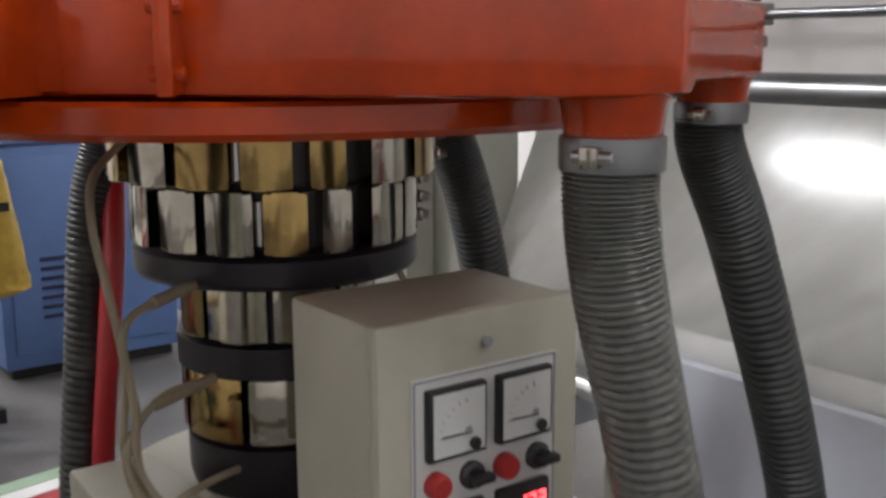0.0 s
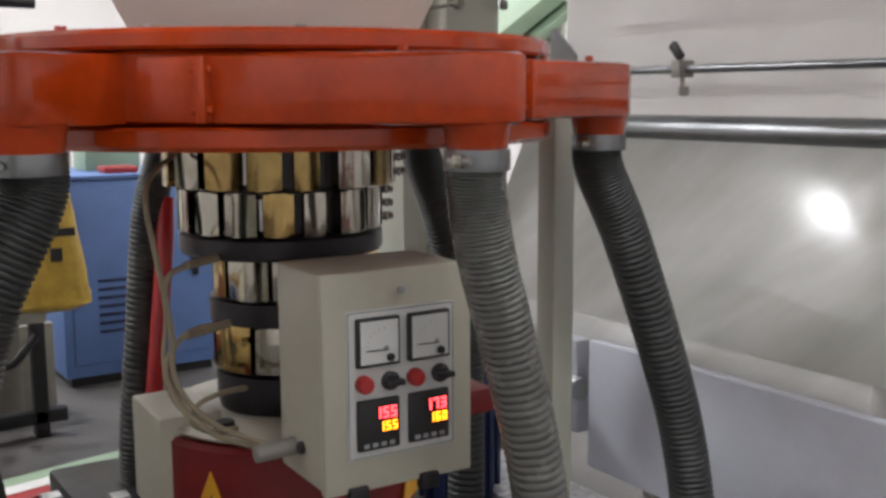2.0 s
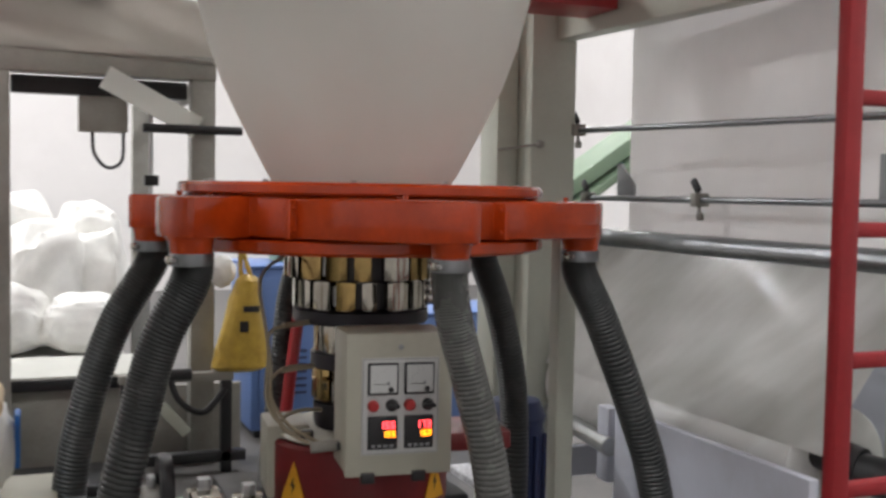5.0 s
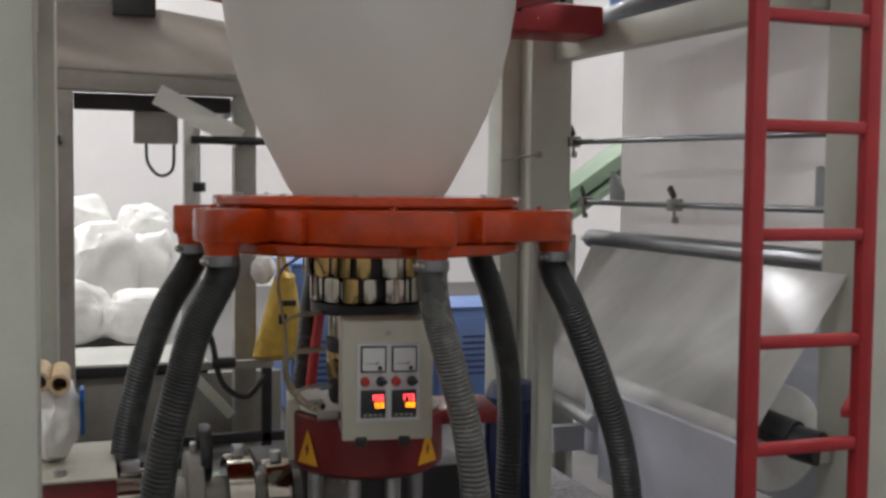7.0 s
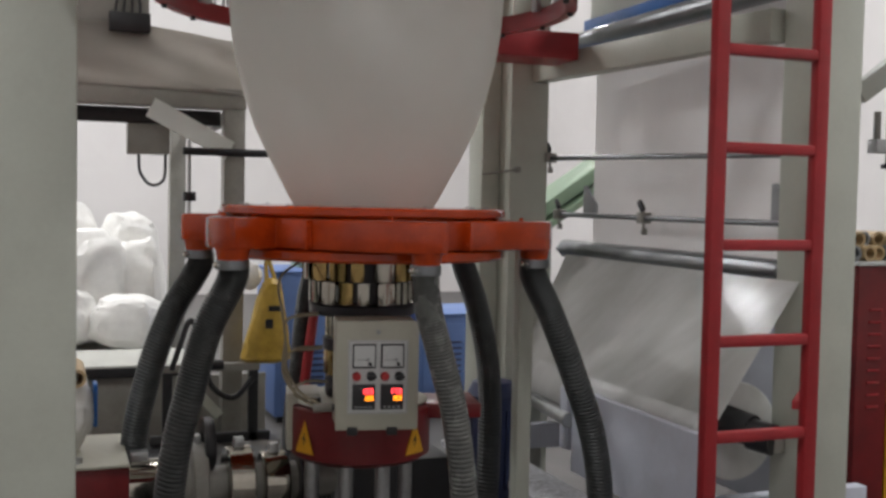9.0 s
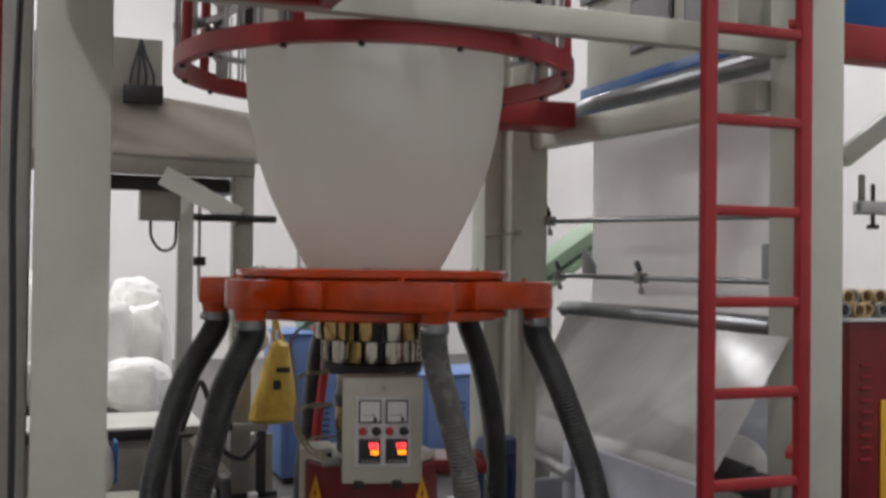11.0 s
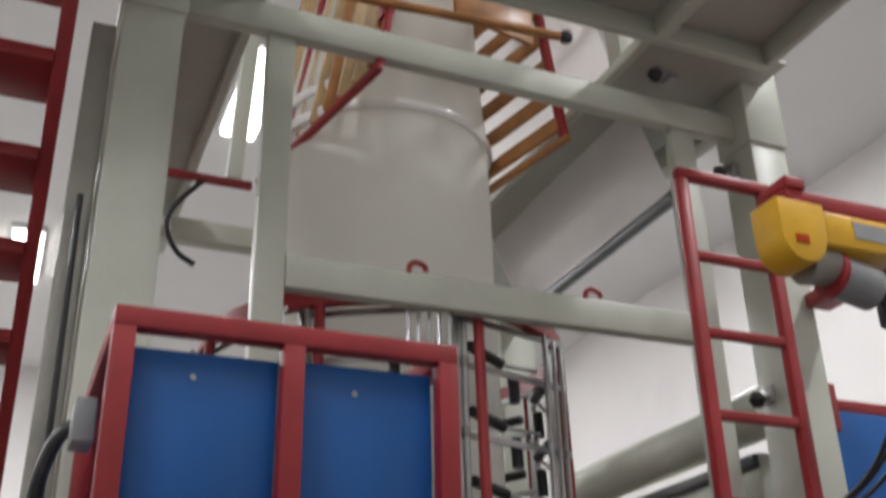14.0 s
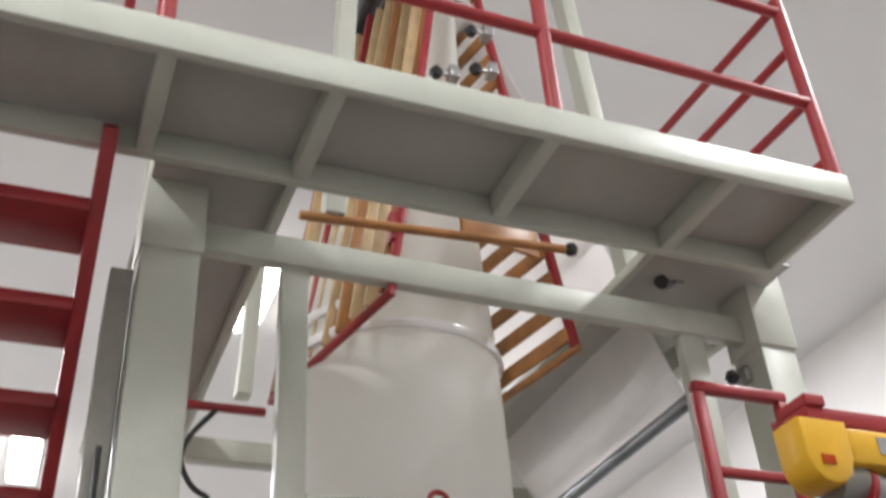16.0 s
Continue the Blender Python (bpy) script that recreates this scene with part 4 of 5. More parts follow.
def collapsing_boards():
    t = thing("collapsing_boards", (CX, CY, 4.42), "slatted wooden collapsing boards in red frames over the bubble", "collapsing frame")
    for s in (-1, 1):
        b = part("board_rail", beam(haul(s * 0.47, -0.74, 4.40), haul(s * 0.06, -0.74, 6.86), 0.04, 0.03, 0.003), RED, t, "red board edge rail")
        back = 0.73 if s > 0 else 0.30
        part("board_rail", beam(haul(s * 0.47, back, 4.40), haul(s * 0.06, back, 6.86), 0.04, 0.03, 0.003), RED, t)
        part("board_rail", beam(haul(s * 0.485, 0.0, 4.40), haul(s * 0.075, 0.0, 6.86), 0.03, 0.03, 0.003), RED, t)
        if s < 0:
            # on this side the slats run up the board
            for k in range(9):
                v = -0.69 + (back + 0.66) * k / 8
                part("slat", beam(haul(-0.462, v, 4.42), haul(-0.052, v, 6.84), 0.018, 0.062, 0.003), PALEWOOD if k % 3 else WOOD, t)
        for k in range(17 if s > 0 else 0):
            f = (k + 0.3) / 17.2
            u = s * (0.455 + (0.045 - 0.455) * f)
            z = 4.42 + 2.42 * f
            part("slat", beam(haul(u, -0.73, z), haul(u, back, z), 0.018, 0.075, 0.003), WOOD, t)
        part("lower_rail", beam(haul(s * 0.475, -0.76, 4.39), haul(s * 0.475, back + 0.02, 4.39), 0.03, 0.03, 0.003), RED if s < 0 else WOOD, t)
    bar = part("wooden_bar", rod((0.16, 0.55, 4.69), (1.35, 0.55, 4.76), 0.020), WOOD, t, "varnished wooden guide bar")
    part("bar_knob", lathe([(0, -0.03), (0.025, -0.02), (0.032, 0), (0.025, 0.02), (0, 0.03)], (1.38, 0.55, 4.765), 16), BLACK, bar)
    part("bar_clamp", beam((0.57, 0.58, 4.66), (0.57, 0.58, 4.80), 0.05, 0.05, 0.004), RED, bar)
    part("board_panel", beam(haul(-0.12, -0.77, 4.92), haul(0.30, -0.77, 4.92), 0.02, 0.26, 0.003), WOOD, t, "plain wooden closing panel")
    # white rings give the glossy highlight at the film's fold as colour
    for z, r in ((4.49, 0.497), (4.64, 0.470)):
        part("fold_highlight_ring", lathe([(r - 0.004, z - 0.028), (r + 0.008, z - 0.024), (r + 0.016, z - 0.005), (r + 0.012, z + 0.020), (r - 0.004, z + 0.028), (r - 0.004, z - 0.028)], (CX, CY, 0), 72), FOLDHIGHLIGHT, t, "white ring painting in the glossy highlight at the film's fold")
    return t


collapsing_boards()
for x, y in ((0.30, 0.56), (1.664, 0.56), (0.30, 2.2), (1.664, 2.2)):
    frame_beam("haul_off_post", "grey-green upper post of the haul-off", (x, y, 4.71), (x + (0.12 if x < 1 else -0.12), y, 7.0), 0.10, 0.08)
frame_beam("haul_off_beam", "grey-green top beam of the haul-off", (0.4, 0.56, 7.03), (1.56, 0.56, 7.03), 0.08, 0.1)
frame_beam("haul_off_beam", "grey-green top beam of the haul-off", (0.4, 2.2, 7.03), (1.56, 2.2, 7.03), 0.08, 0.1)
for x in (0.76, 0.92):
    roller("nip_roller", x, 6.98, 0.66, 2.1, 0.075, "dark rubber nip roller of the haul-off", BLACK)


def ball_clamp(x, y, z):
    t = thing("ball_clamp", (x, y, z), "black ball knob on a small steel clamp", "clamp", "ball clamps")
    part("ball", lathe([(0.0, -0.034), (0.02, -0.028), (0.034, 0), (0.02, 0.028), (0, 0.034)], (x, y, z), 16), BLACK, t)
    part("stem", rod((x, y, z), (x + 0.10, y + 0.02, z + 0.03), 0.012, 10), GALV, t)
    part("clamp_block", box(x + 0.07, x + 0.12, y - 0.01, y + 0.06, z, z + 0.07, 0.005), GALV, t)


ball_clamp(1.784, 0.50, 4.64)
ball_clamp(2.097, 0.56, 4.239)
ball_clamp(2.114, 0.56, 3.222)
ball_clamp(0.980, 0.50, 5.688)
ball_clamp(0.977, 0.50, 5.944)
ball_clamp(0.775, 0.50, 5.605)


rc = thing("rear_switchgear", (0.25, 4.5, 2.56), "grey-green machine panel with a black junction box and cables", "switch panel")
part("panel", box(-0.50, 0.30, 4.50, 4.58, 2.57, 3.10, 0.006), DARKFRAME, rc)
part("junction_box", box(0.05, 0.30, 4.40, 4.498, 2.66, 2.78, 0.006), BLACK, rc, "black junction box")
for k in range(4):
    part("cable", tube([(0.09 + 0.05 * k, 4.45, 2.77), (0.10 + 0.045 * k, 4.44, 2.86), (0.13 + 0.02 * k, 4.46, 2.98), (0.16, 4.48, 3.09)], 0.009, 20, 8), BLACK, rc)


# ---- hoist beside the ladder ----
def hoist():
    t = thing("hoist", (1.74, -0.3, 3.25), "small yellow electric hoist hanging from a red bracket", "hoist")
    prof = [(1.531, 3.6), (1.531, 3.466), (1.544, 3.424), (1.574, 3.39), (1.617, 3.377), (1.66, 3.386), (1.694, 3.415), (1.716, 3.466), (1.72, 3.6)]
    bm = prism(prof, 0.16, 0.30, 0.01)
    bmesh.ops.transform(bm, matrix=Matrix(((1, 0, 0, 0), (0, 0, -1, 0), (0, 1, 0, 0), (0, 0, 0, 1))), verts=bm.verts)
    part("gear_case", bm, YELLOW, t, "yellow painted gear case")
    part("body", box(1.72, 2.05, -0.29, -0.08, 3.46, 3.585, 0.012), YELLOW, t)
    part("rating_plate", box(1.84, 1.98, -0.294, -0.291, 3.50, 3.56, 0), GREY, t)
    part("grey_badge", box(1.58, 1.63, -0.306, -0.302, 3.44, 3.47, 0), ORANGE, t)
    part("drum", rod((1.68, -0.20, 3.42), (1.80, -0.20, 3.43), 0.068, 24), DARKFRAME, t)
    part("motor", rod((1.80, -0.20, 3.40), (1.96, -0.20, 3.37), 0.074, 24), GREY, t, "grey finned motor")
    part("red_collar", rod((1.79, -0.20, 3.402), (1.81, -0.20, 3.398), 0.082, 24), RED, t)
    part("bracket", box(1.60, 2.40, -0.27, -0.15, 3.60, 3.66, 0.006), RED, t, "red steel bracket")
    part("bracket_arm", box(2.28, 2.40, -0.15, 0.45, 3.60, 3.66, 0.006), RED, t)
    part("bracket_block", box(1.60, 1.68, -0.28, -0.14, 3.66, 3.70, 0.004), RED, t)
    for k, (x, y) in enumerate(((2.0, -0.22), (2.04, -0.19), (2.08, -0.22))):
        part("cable", tube([(x - 0.05, y, 3.36), (x, y, 3.25), (x + 0.04 * k, y + 0.02, 3.05), (x + 0.1, y + 0.3, 2.85), (x + 0.2, y + 0.7, 2.75)], 0.009, 24, 8), BLACK, t)
    part("plug", box(1.98, 2.06, -0.26, -0.18, 3.24, 3.36, 0.01), BLACK, t)
    t.location.x += 0.06
    return t


hoist()


def neighbour_cage():
    t = thing("control_cage", (3.0, 0.75, 2.45), "red steel cage with a blue sheet on the neighbouring machine", "cage")
    part("blue_sheet", box(2.53, 3.5, 0.62, 0.635, 2.60, 3.24, 0.003), BLUE, t, "bright blue plastic sheet")
    part("lower_bar", box(2.50, 3.5, 0.60, 0.72, 2.46, 2.598, 0.006), RED, t)
    part("upper_bar", box(2.50, 3.5, 0.64, 0.70, 3.25, 3.30, 0.006), RED, t)
    part("bracket", box(2.39, 2.52, 0.60, 0.65, 2.48, 2.58, 0.004), RED, t)
    part("bracket", box(2.39, 2.56, 0.60, 0.65, 3.15, 3.35, 0.006), RED, t)
    part("cable", tube([(2.40, 0.5, 2.62), (2.55, 0.52, 2.78), (2.8, 0.55, 2.86), (3.2, 0.58, 3.0)], 0.012, 24, 8), BLACK, t)


neighbour_cage()


def red_cabinet():
    t = thing("machine_cabinet", (3.45, 1.55, 0), "dark red machine cabinet with vent slots and yellow edge", "cabinet")
    part("body", box(3.09, 3.9, 1.2, 1.95, 0.06, 1.385, 0.01), DRUM_RED, t)
    part("plinth", box(3.12, 3.88, 1.23, 1.92, 0, 0.06, 0.004), BLACK, t)
    part("corner_strip", box(3.27, 3.36, 1.188, 1.199, 0.1, 1.02, 0.002), YELLOW, t, "yellow warning strip")
    for k in range(9):
        z = 1.18 - 0.055 * k
        part("vent_slot", box(3.15, 3.22, 1.190, 1.199, z, z + 0.012, 0.003), RED, t)
    part("top_sheet", box(3.07, 3.92, 1.18, 1.97, 1.386, 1.40, 0.003), WHITEPANEL, t)


red_cabinet()
rnd = random.Random(4)
for k in range(10):
    cx, cz = 3.13 + 0.075 * (k % 5) + (0.035 if k > 4 else 0), 1.437 + (0.062 if k > 4 else 0)
    y0 = 1.25 + rnd.uniform(0, 0.1)
    solo("core_tube", lathe([(0.026, 0), (0.036, 0), (0.036, 0.5), (0.026, 0.5), (0.026, 0)], (cx, y0 + 0.5, cz), 18, None, pose(0, 0, 0, 90)), PALEWOOD if k % 3 else GREY, (cx, y0, cz - 0.036), "short cardboard core tube on the cabinet", "tube", "core tubes")


def side_clamp():
    t = thing("side_post", (3.52, 1.25, 0), "grey-green post with a guide clamp on a rod", "post")
    part("column", box(3.46, 3.6, 1.0, 1.17, 0, 3.2, 0.006), FRAME, t)
    part("rod", rod((3.10, 1.08, 1.91), (3.47, 1.08, 1.91), 0.012), GALV, t)
    part("clamp_block", box(3.02, 3.20, 1.05, 1.11, 1.88, 1.94, 0.006), GALV, t)
    part("clamp_screw", rod((3.11, 1.08, 1.82), (3.11, 1.08, 2.02), 0.010, 10), BLACK, t)
    part("clamp_wheel", rod((3.11, 1.08, 1.815), (3.11, 1.08, 1.835), 0.028, 14), BLACK, t)
    part("clamp_fin", box(3.03, 3.06, 1.07, 1.09, 1.94, 2.06, 0.006), DARKFRAME, t)
    part("brace", beam((2.95, 1.1, 2.13), (3.5, 1.1, 2.50), 0.05, 0.09, 0.004), FRAME, t)


side_clamp()


# ---- first level behind the basket ----
def level_cabinet():
    t = thing("level_cabinet", (2.55, 1.6, 2.53), "grey control cabinet with dark-framed windows on the first level", "cabinet")
    part("body", box(2.36, 2.75, 0.9, 2.42, 2.60, 3.12, 0.01), FRAME, t)
    part("base_strip", box(2.34, 2.77, 0.9, 2.45, 2.535, 2.598, 0.004), BLUE, t, "blue painted base strip")
    for y0, y1 in ((1.14, 1.46), (1.56, 1.94)):
        w = part("window_rim", box(2.348, 2.36, y0, y1, 2.70, 2.98, 0.004), BLACK, t)
        part("window_face", box(2.343, 2.3475, y0 + 0.02, y1 - 0.02, 2.72, 2.96, 0), GREY, w)
    part("hood", rod((2.40, 0.8, 3.29), (2.40, 2.5, 3.29), 0.11, 32), FRAME, t, "round grey duct on top")
    part("dark_rail", box(2.33, 2.36, 0.9, 2.45, 3.06, 3.11, 0.003), BLACK, t)


level_cabinet()

# ---- behind the die: second frame, sacks, cabinets ----
def rear_frame():
    t = thing("portal_gantry", (0.3, 4.45, 0), "worn grey steel portal frame draped with film", "gantry")
    for x in (-0.247, 0.836):
        part("post", box(x - 0.067, x + 0.067, 4.38, 4.52, 0, 2.2, 0.005), DARKFRAME, t)
    part("beam", box(-0.9, 0.905, 4.37, 4.53, 2.2, 2.33, 0.005), DARKFRAME, t)
    part("dark_beam", box(-0.178, 0.767, 4.55, 4.65, 2.10, 2.198, 0.005), BLACK, t)
    part("rear_post", box(0.64, 0.77, 6.45, 6.58, 0, 2.3, 0.005), DARKFRAME, t)
    part("tie_bar", box(0.78, 0.86, 4.53, 6.45, 2.12, 2.19, 0.004), DARKFRAME, t)
    part("hanging_box", box(0.175, 0.44, 4.55, 4.70, 1.90, 2.098, 0.008), DARKFRAME, t, "grey junction box")
    part("cable_loop", tube([(0.25, 4.62, 1.9), (0.26, 4.62, 1.78), (0.33, 4.62, 1.70), (0.41, 4.62, 1.74), (0.42, 4.62, 1.90)], 0.010, 28, 8), BLACK, t)
    part("film_strip", beam((0.30, 4.36, 2.19), (0.80, 4.36, 1.93), 0.004, 0.13, 0), FILM, t, "loose strip of film")
    for z, x0, x1 in ((1.92, 0.50, 1.05), (1.90, -0.40, -0.25)):
        part("rod", rod((x0, 4.36, z), (x1, 4.36, z), 0.025), BLACK, t)
    part("drop_rod", rod((0.56, 4.5, 1.4), (0.56, 4.5, 2.1), 0.012), GALV, t)
    part("rod_clamp", box(0.52, 0.60, 4.46, 4.54, 1.60, 1.66, 0.005), BLACK, t)
    part("bag_hook", rod((0.87, 4.40, 1.285), (1.02, 4.18, 1.285), 0.008, 8), DARKFRAME, t)
    part("pendant_switch", box(-0.36, -0.29, 4.32, 4.38, 0.80, 1.05, 0.012), BLACK, t)
    part("pendant_cable", rod((-0.325, 4.35, 1.05), (-0.325, 4.35, 2.65), 0.008, 8), BLACK, t)


rear_frame()


def drape():
    bm = bmesh.new()
    n, m = 40, 10
    grid = []
    for i in range(n + 1):
        u = i / n
        row = []
        for j in range(m + 1):
            v = j / m
            x = -0.95 + 2.0 * u
            z = 2.345 + 0.38 * v - 0.06 * u + 0.03 * math.sin(7 * u + 4 * v) * v
            y = 4.36 - 0.05 * math.sin(11 * u + 5 * v) * (1 - v) * v * 4 + 0.1 * v
            row.append(bm.verts.new((x, y, z)))
        grid.append(row)
    for i in range(n):
        for j in range(m):
            bm.faces.new((grid[i][j], grid[i + 1][j], grid[i + 1][j + 1], grid[i][j + 1]))
    bmesh.ops.solidify(bm, geom=bm.faces[:], thickness=0.003)
    solo("film_drape", bm, DRAPE, (0, 4.36, 2.33), "crumpled milky film lying over the frame beam", "plastic film")


drape()


def sack(x, y, z, sx, sy, sz, turn, seed, label="white woven plastic sack, full and creased"):
    bm = bmesh.new()
    bmesh.ops.create_icosphere(bm, subdivisions=4, radius=1.0)
    for v in bm.verts:
        p = v.co.copy()
        q = Vector((abs(p.x) ** 0.55 * (1 if p.x > 0 else -1), abs(p.y) ** 0.55 * (1 if p.y > 0 else -1), abs(p.z) ** 0.8 * (1 if p.z > 0 else -1)))
        k = 1 + 0.20 * noise.noise(p * 1.3 + Vector((seed, 0, 0))) + 0.10 * abs(noise.noise(p * 3.2 + Vector((0, seed, 0)))) + 0.05 * noise.noise(Vector((p.x * 4, p.y * 4, p.z * 11 + seed)))
        pinch = 1 - 0.35 * max(0.0, p.z - 0.45)
        v.co = Vector((q.x * sx * pinch, q.y * sy * pinch, q.z * sz)) * k
    lo = min(v.co.z for v in bm.verts)
    bmesh.ops.transform(bm, matrix=pose(x, y, z - lo, 0, 0, turn), verts=bm.verts)
    return solo("sack", bm, BAGWHITE, (x, y, z), label, "sack", "sack pile")


solo("sack_platform", box(-3.2, 0.58, 5.6, 8.2, 0.0, 0.36, 0.01), DECK, (-1.3, 6.9, 0), "low pale platform under the sacks", "platform")
SACKS = [(-0.25, 6.5, 0.36, 0.30, 0.24, 0.25, 10, 1), (0.30, 6.4, 0.36, 0.28, 0.24, 0.22, -12, 2), (-0.85, 6.5, 0.36, 0.32, 0.25, 0.28, 5, 3), (0.02, 6.9, 0.36, 0.30, 0.26, 0.45, 20, 4), (0.42, 7.0, 0.36, 0.22, 0.26, 0.42, -8, 5),
         (-0.50, 7.0, 0.36, 0.32, 0.28, 0.52, 0, 6), (-0.15, 7.3, 0.80, 0.27, 0.24, 0.34, 15, 7), (0.34, 7.3, 0.85, 0.22, 0.22, 0.28, 30, 8), (-1.2, 7.1, 0.36, 0.34, 0.3, 0.5, 7, 9), (-1.7, 6.8, 0.36, 0.34, 0.3, 0.4, -7, 10), (-0.75, 7.4, 0.95, 0.3, 0.26, 0.3, -20, 11)]
for row in SACKS:
    sack(*row)

bench = thing("bench", (-0.5, 4.9, 0), "pale low bench with a dark steel edge", "bench")
part("bench_top", box(-1.6, 0.62, 4.56, 5.3, 0.44, 0.52, 0.008), DECK, bench)
part("front_panel", box(-1.6, 1.10, 4.60, 4.64, 0.0, 0.43, 0.005), DARKFRAME, bench, "dirty grey-brown front panel")
part("edge_strip", box(-1.6, 0.62, 4.545, 4.558, 0.44, 0.505, 0.003), BLACK, bench)
for x in (-1.4, 0.5):
    part("leg", box(x - 0.05, x + 0.05, 4.62, 5.2, 0, 0.438, 0.006), DARKFRAME, bench)
# black slab laid on the floor as the shade below the bench
solo("bench_shade_slab", box(-1.6, 0.42, 3.9, 4.36, 0.0, 0.06, 0.01), BLACK, (-0.3, 4.1, 0), "low black slab painting in the shade at the bench's foot", "ledge")


def blue_cabinet(x0, x1, y0, y1, h, label):
    t = thing("blue_cabinet", ((x0 + x1) / 2, (y0 + y1) / 2, 0), label, "cabinet", "blue cabinets")
    part("body", box(x0, x1, y0, y1, 0.05, h, 0.012), CABBLUE, t)
    part("plinth", box(x0 + 0.03, x1 - 0.03, y0 + 0.03, y1 - 0.03, 0, 0.05, 0.004), BLACK, t)
    part("door", box(x0 + 0.05, x1 - 0.05, y0 - 0.012, y0 - 0.001, 0.12, h - 0.06, 0.006), CABBLUE, t)
    for k in range(7):
        z = 0.28 + 0.045 * k
        part("vent_slot", box(x0 + 0.18, x0 + 0.36, y0 - 0.018, y0 - 0.0125, z, z + 0.018, 0.003), NAVY, t)
    part("handle", box(x1 - 0.14, x1 - 0.11, y0 - 0.04, y0 - 0.013, h * 0.5, h * 0.5 + 0.12, 0.006), BLACK, t)
    part("top_edge", box(x0 - 0.01, x1 + 0.01, y0 - 0.02, y1 + 0.01, h, h + 0.02, 0.005), CABBLUE, t)
    return t


blue_cabinet(1.22, 2.05, 4.9, 5.6, 1.09, "pale blue sheet steel chiller cabinet with vent slots")
blue_cabinet(2.30, 3.10, 4.9, 5.6, 0.76, "low blue sheet steel cabinet behind the die")
solo("toolbox", box(1.48, 1.66, 4.95, 5.1, 1.11, 1.145, 0.01), RED, (1.57, 5.02, 1.11), "flat red plastic tray on the blue cabinet", "tray")
solo("teal_box", box(1.45, 1.75, 5.2, 5.45, 1.11, 1.27, 0.01), GREEN, (1.6, 5.3, 1.11), "teal box on the blue cabinet", "box")
solo("carton", box(2.62, 2.80, 4.0, 4.2, 0, 1.03, 0.01), PALEWOOD, (2.7, 4.1, 0), "tall narrow cardboard carton standing on the floor", "carton")


def shopping_bag():
    bm = bmesh.new()
    bmesh.ops.create_icosphere(bm, subdivisions=4, radius=1.0)
    for v in bm.verts:
        p = v.co.copy()
        zz = abs(p.z) ** 0.55 * (1 if p.z > 0 else -1)
        k = 1 + 0.08 * noise.noise(p * 3.0) + 0.06 * noise.noise(p * 8.0)
        side = math.hypot(p.x, p.y) + 1e-6
        q, d = p.x / side, p.y / side
        full = min(1.0, side * 1.9)
        w = 0.088 - 0.045 * zz
        v.co = Vector((q * full * w * k * 1.3 + 0.02 * zz, d * full * 0.07 * k, zz * 0.275 + 0.02 * noise.noise(p * 2.2)))
    bmesh.ops.translate(bm, verts=bm.verts, vec=(1.035, 4.20, 0.835))
    t = thing("plastic_bag", (1.035, 4.20, 0.57), "yellow plastic carrier bag hanging half full", "bag")
    part("bag_body", bm, BAGYELLOW, t)
    part("bag_handle", tube([(1.02, 4.20, 1.08), (1.015, 4.20, 1.19), (1.02, 4.20, 1.29), (1.045, 4.20, 1.19), (1.08, 4.20, 1.08)], 0.014, 20, 8), BAGYELLOW, t)
    part("print_bar", box(1.02, 1.11, 4.125, 4.129, 0.905, 0.94, 0), BLACK, t)
    part("print_bar", box(1.00, 1.05, 4.120, 4.124, 0.795, 0.855, 0), BLACK, t)


shopping_bag()


def floor_clutter():
    t = thing("pipe_trolley", (0.65, 4.25, 0), "dark oily trolley frame with a pale brace behind the hoses", "trolley")
    part("lower_rail", box(0.30, 1.05, 4.18, 4.24, 0.06, 0.12, 0.004), BLACK, t)
    part("upper_rail", box(0.36, 0.98, 4.18, 4.23, 0.52, 0.57, 0.004), DARKFRAME, t)
    for x in (0.40, 0.94):
        part("upright", box(x - 0.03, x + 0.03, 4.18, 4.24, 0.0, 0.52, 0.004), BLACK, t)
    part("brace", beam((0.49, 4.16, 0.50), (0.72, 4.16, 0.24), 0.03, 0.06, 0.004), FRAME, t, "pale flat brace")
    part("valve_body", rod((0.60, 4.15, 0.57), (0.74, 4.15, 0.57), 0.032, 20), BLACK, t)
    part("hose_coil", tube([(0.42, 4.14, 0.55), (0.47, 4.10, 0.72), (0.53, 4.12, 0.86), (0.60, 4.14, 0.70), (0.66, 4.14, 0.45), (0.80, 4.12, 0.36), (0.92, 4.12, 0.48)], 0.018, 48, 10), BLACK, t)
    bm = bmesh.new()
    bmesh.ops.create_icosphere(bm, subdivisions=3, radius=1.0)
    for v in bm.verts:
        p = v.co.copy()
        k = 1 + 0.2 * noise.noise(p * 2.1) + 0.1 * noise.noise(p * 5.5)
        v.co = Vector((0.075 * p.x * k, 0.06 * p.y * k, 0.09 * p.z * k)) + Vector((0.935, 4.30, 1.12))
    solo("white_bundle", bm, BAGWHITE, (0.935, 4.30, 1.03), "small bundle of white plastic tied to the frame post", "bundle")


floor_clutter()


def beacon():
    t = thing("signal_lamp", (1.94, 7.56, 0), "red and orange signal lamp on a thin pole", "signal lamp")
    part("pole", rod((1.94, 7.56, 0), (1.94, 7.56, 1.80), 0.02), GALV, t)
    part("orange_light", rod((1.94, 7.56, 1.80), (1.94, 7.56, 1.91), 0.045), ORANGE, t)
    part("red_light", rod((1.94, 7.56, 1.912), (1.94, 7.56, 2.03), 0.045), RED, t)
    part("base", rod((1.94, 7.56, 0), (1.94, 7.56, 0.03), 0.15), BLACK, t)


beacon()


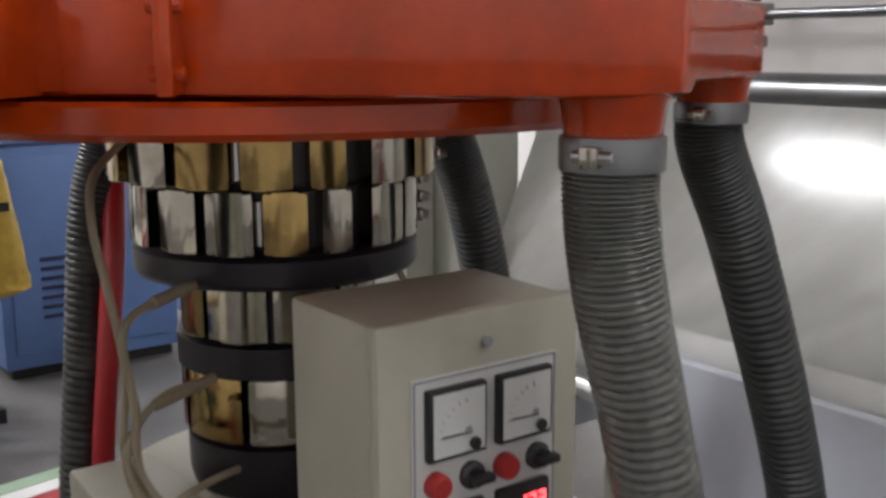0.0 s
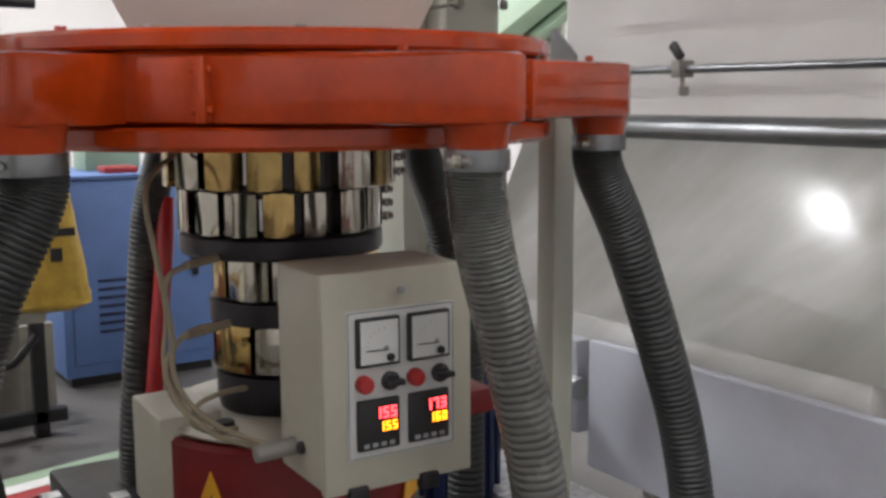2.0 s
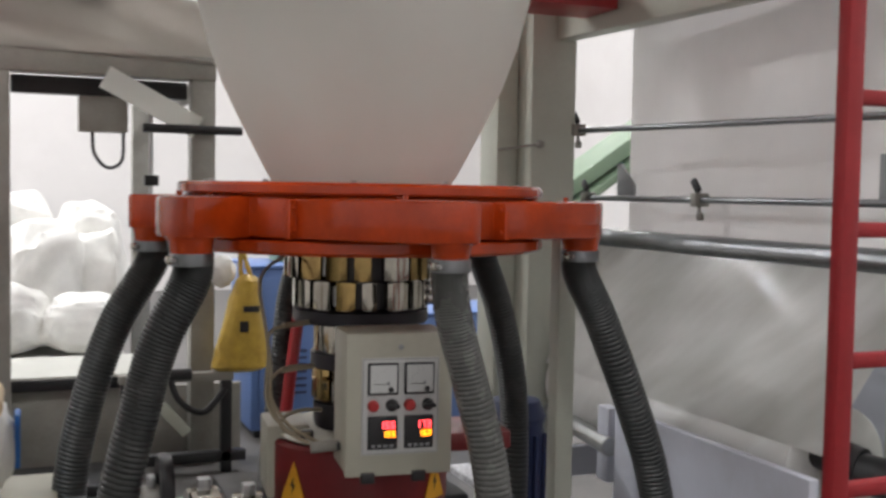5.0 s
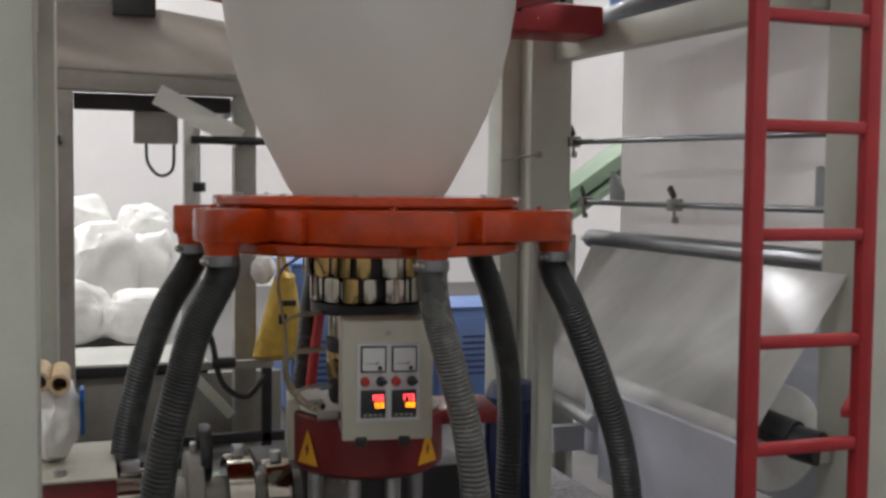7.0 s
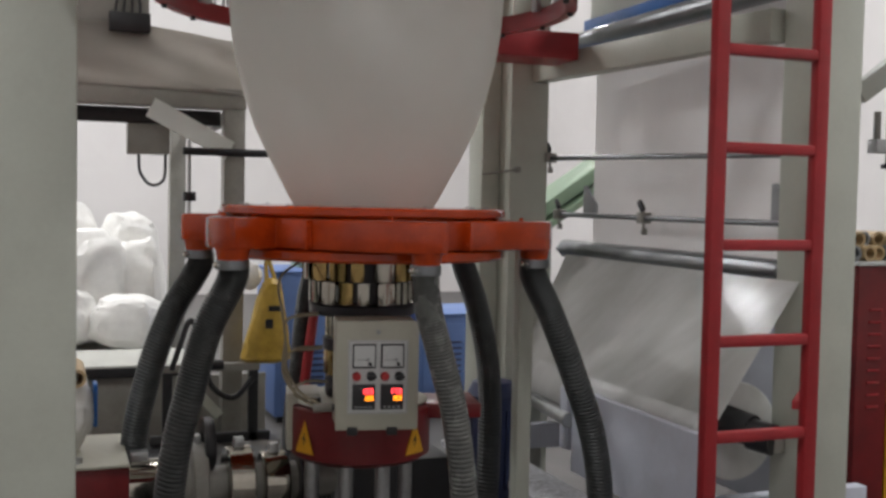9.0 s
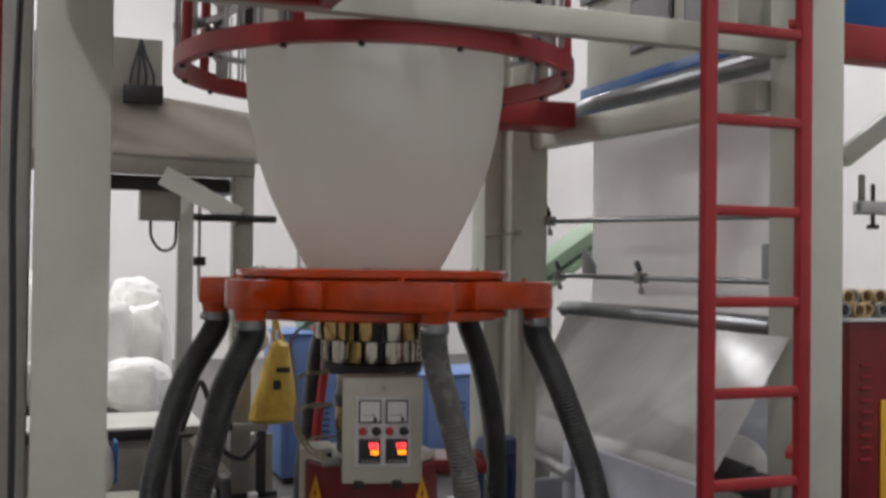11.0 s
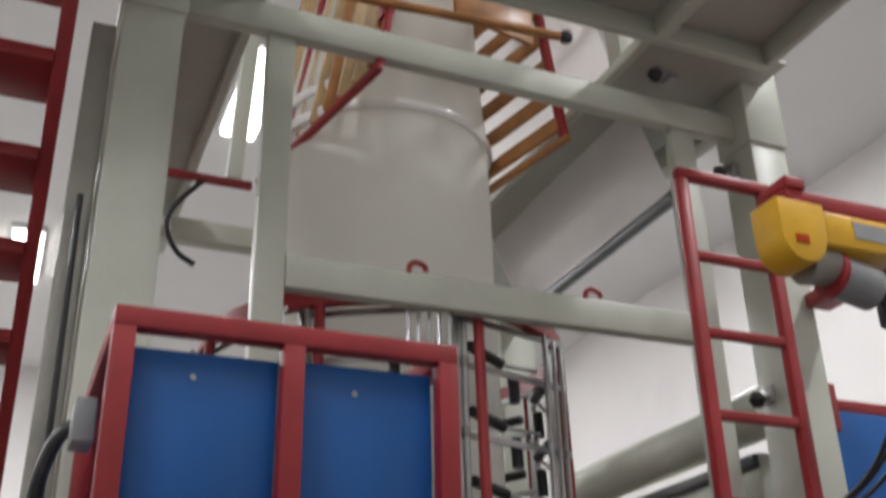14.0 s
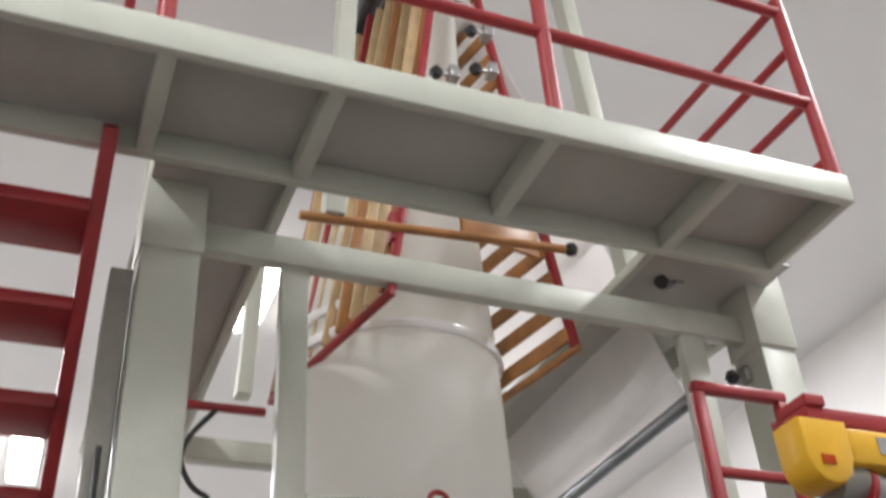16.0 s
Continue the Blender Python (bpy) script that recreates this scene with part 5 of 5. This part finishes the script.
# ---- extruder at the foot of the die ----
def extruder():
    t = thing("extruder", (-0.4, 1.62, 0), "extruder barrel with steel heater bands on a red base", "extruder")
    part("barrel", rod((-1.5, 1.62, 0.50), (0.80, 1.62, 0.50), 0.075, 32), DARKFRAME, t)
    for x, w, r, m in ((-0.95, 0.2, 0.12, STEEL), (-0.65, 0.2, 0.12, STEEL), (-0.35, 0.2, 0.12, STEEL), (-0.05, 0.16, 0.12, STEEL), (0.22, 0.06, 0.17, DARKFRAME), (0.36, 0.10, 0.15, STEEL), (0.50, 0.10, 0.12, STEEL), (0.64, 0.05, 0.13, BLACKBAND)):
        band = part("heater_band", lathe([(0.07, 0), (r - 0.006, 0), (r, 0.006), (r, w - 0.006), (r - 0.006, w), (0.07, w)], (x, 1.62, 0.50), 40, None, pose(0, 0, 0, 0, 90)), m, t)
        part("band_lug", box(x + w * 0.3, x + w * 0.7, 1.60, 1.64, 0.50 + r - 0.01, 0.50 + r + 0.035, 0.004), GALV, band)
    part("hand_wheel", lathe([(0.05, 0), (0.10, 0), (0.105, 0.01), (0.105, 0.03), (0.10, 0.04), (0.05, 0.04), (0.05, 0)], (0.27, 1.62, 0.665), 32, None, pose(0, 0, 0, 0, 90)), BLACK, t, "black disc wheel")
    part("base", box(-2.2, -0.02, 1.35, 1.9, 0.0, 0.36, 0.01), DRUM_RED, t, "red painted machine base")
    part("guard", box(-2.2, -0.02, 1.38, 1.46, 0.362, 0.655, 0.008), DRUM_RED, t)
    part("guard_top", box(-2.2, -0.02, 1.36, 1.88, 0.657, 0.67, 0.005), CREAM, t)
    part("socket_plug", lathe([(0, 0), (0.02, 0), (0.02, 0.02), (0, 0.02)], (-0.20, 1.42, 0.67), 16), GALV, t)


extruder()


def wrapped_tubes():
    t = thing("wrapped_tubes", (-0.2, 1.66, 0.672), "bundle of paper tubes wrapped in white film on the guard", "tube bundle")
    bm = bmesh.new()
    bmesh.ops.create_icosphere(bm, subdivisions=4, radius=1.0)
    for v in bm.verts:
        p = v.co.copy()
        k = 1 + 0.13 * noise.noise(p * 2.3) + 0.06 * noise.noise(p * 7)
        v.co = Vector((0.095 * p.x * k, 0.16 * p.y * k, 0.15 * p.z * k))
    bmesh.ops.translate(bm, verts=bm.verts, vec=(-0.225, 1.66, 0.82))
    part("wrap", bm, BAGWHITE, t)
    for x, z in ((-0.20, 0.965), (-0.265, 0.975)):
        part("tube", lathe([(0.024, 0), (0.034, 0), (0.034, 0.28), (0.024, 0.28), (0.024, 0)], (x, 1.76, z), 20, None, pose(0, 0, 0, 90)), PALEWOOD, t)
    part("blue_label", box(-0.138, -0.122, 1.60, 1.70, 0.76, 0.92, 0.004), BLUE, t)


wrapped_tubes()


def drive_motor():
    t = thing("drive_motor", (1.62, 1.85, 0), "dark navy gear motor beside the drum", "motor")
    part("motor_body", rod((1.60, 1.85, 0.30), (1.60, 1.85, 0.74), 0.105, 28), NAVY, t)
    for k in range(10):
        a = 2 * math.pi * k / 10
        part("fin", beam((1.60 + 0.112 * math.cos(a), 1.85 + 0.112 * math.sin(a), 0.34), (1.60 + 0.112 * math.cos(a), 1.85 + 0.112 * math.sin(a), 0.70), 0.012, 0.012, 0), NAVY, t)
    part("cap", lathe([(0, 0.74), (0.11, 0.74), (0.115, 0.76), (0.09, 0.82), (0, 0.83)], (1.60, 1.85, 0), 28), NAVY, t)
    part("gearbox", box(1.44, 1.74, 1.70, 2.0, 0.0, 0.298, 0.015), NAVY, t)


drive_motor()
for k, (dy, m, nm) in enumerate(((0.0, RED, "red"), (0.085, WHITEPANEL, "white"), (0.17, GREEN, "green"))):
    solo("floor_bar", beam((0.30, 3.16 + dy, 0.05), (1.10, 3.32 + dy, 0.05), 0.08, 0.10, 0.006), m, (0.7, 3.24 + dy, 0), "long %s painted bar lying on the floor" % nm, "bar", "floor bars")
cb = thing("cable_bar", (0, 1.2, 4.14), "short red bar with a dark hanging cable", "bar")
part("bar", beam((-0.36, 1.2, 4.14), (0.20, 1.2, 4.14), 0.03, 0.03, 0.003), RED, cb)
part("stay", box(-0.38, -0.34, 0.66, 1.22, 4.12, 4.16, 0.004), RED, cb)
part("loose_cable", tube([(0.0, 1.2, 4.13), (-0.10, 1.2, 4.0), (-0.125, 1.2, 3.9), (-0.08, 1.2, 3.80), (-0.006, 1.2, 3.75)], 0.012, 28, 8), BLACK, cb, "dark loose cable")
frame_beam("tie_beam", "grey-green tie beam behind the post", (-0.225, 2.5, 3.75), (1.86, 2.5, 3.75), 0.08, 0.1)


def conduit():
    t = thing("conduit", (-0.50, 0.5, 0), "grey conduit and cables on the tower post", "conduit")
    part("channel", box(-0.52, -0.44, 0.52, 0.64, 0, 4.3, 0.006), DARKFRAME, t)
    part("cable", tube([(-0.48, 0.47, 0.2), (-0.475, 0.46, 1.2), (-0.485, 0.465, 1.9), (-0.47, 0.46, 2.6), (-0.48, 0.47, 3.6)], 0.010, 40, 8), BLACK, t)


conduit()


def motions():
    rows = [(t, pose(CX, CY, 0, 0, 0, TURN_RATE * t)) for t in (0.0, 4.0, 8.0, 12.0, 16.0)]
    walk(DIE, rows)
    walk(CONTROL, [(t, pose(0, 0, 0.006) @ m) for t, m in rows])


motions()
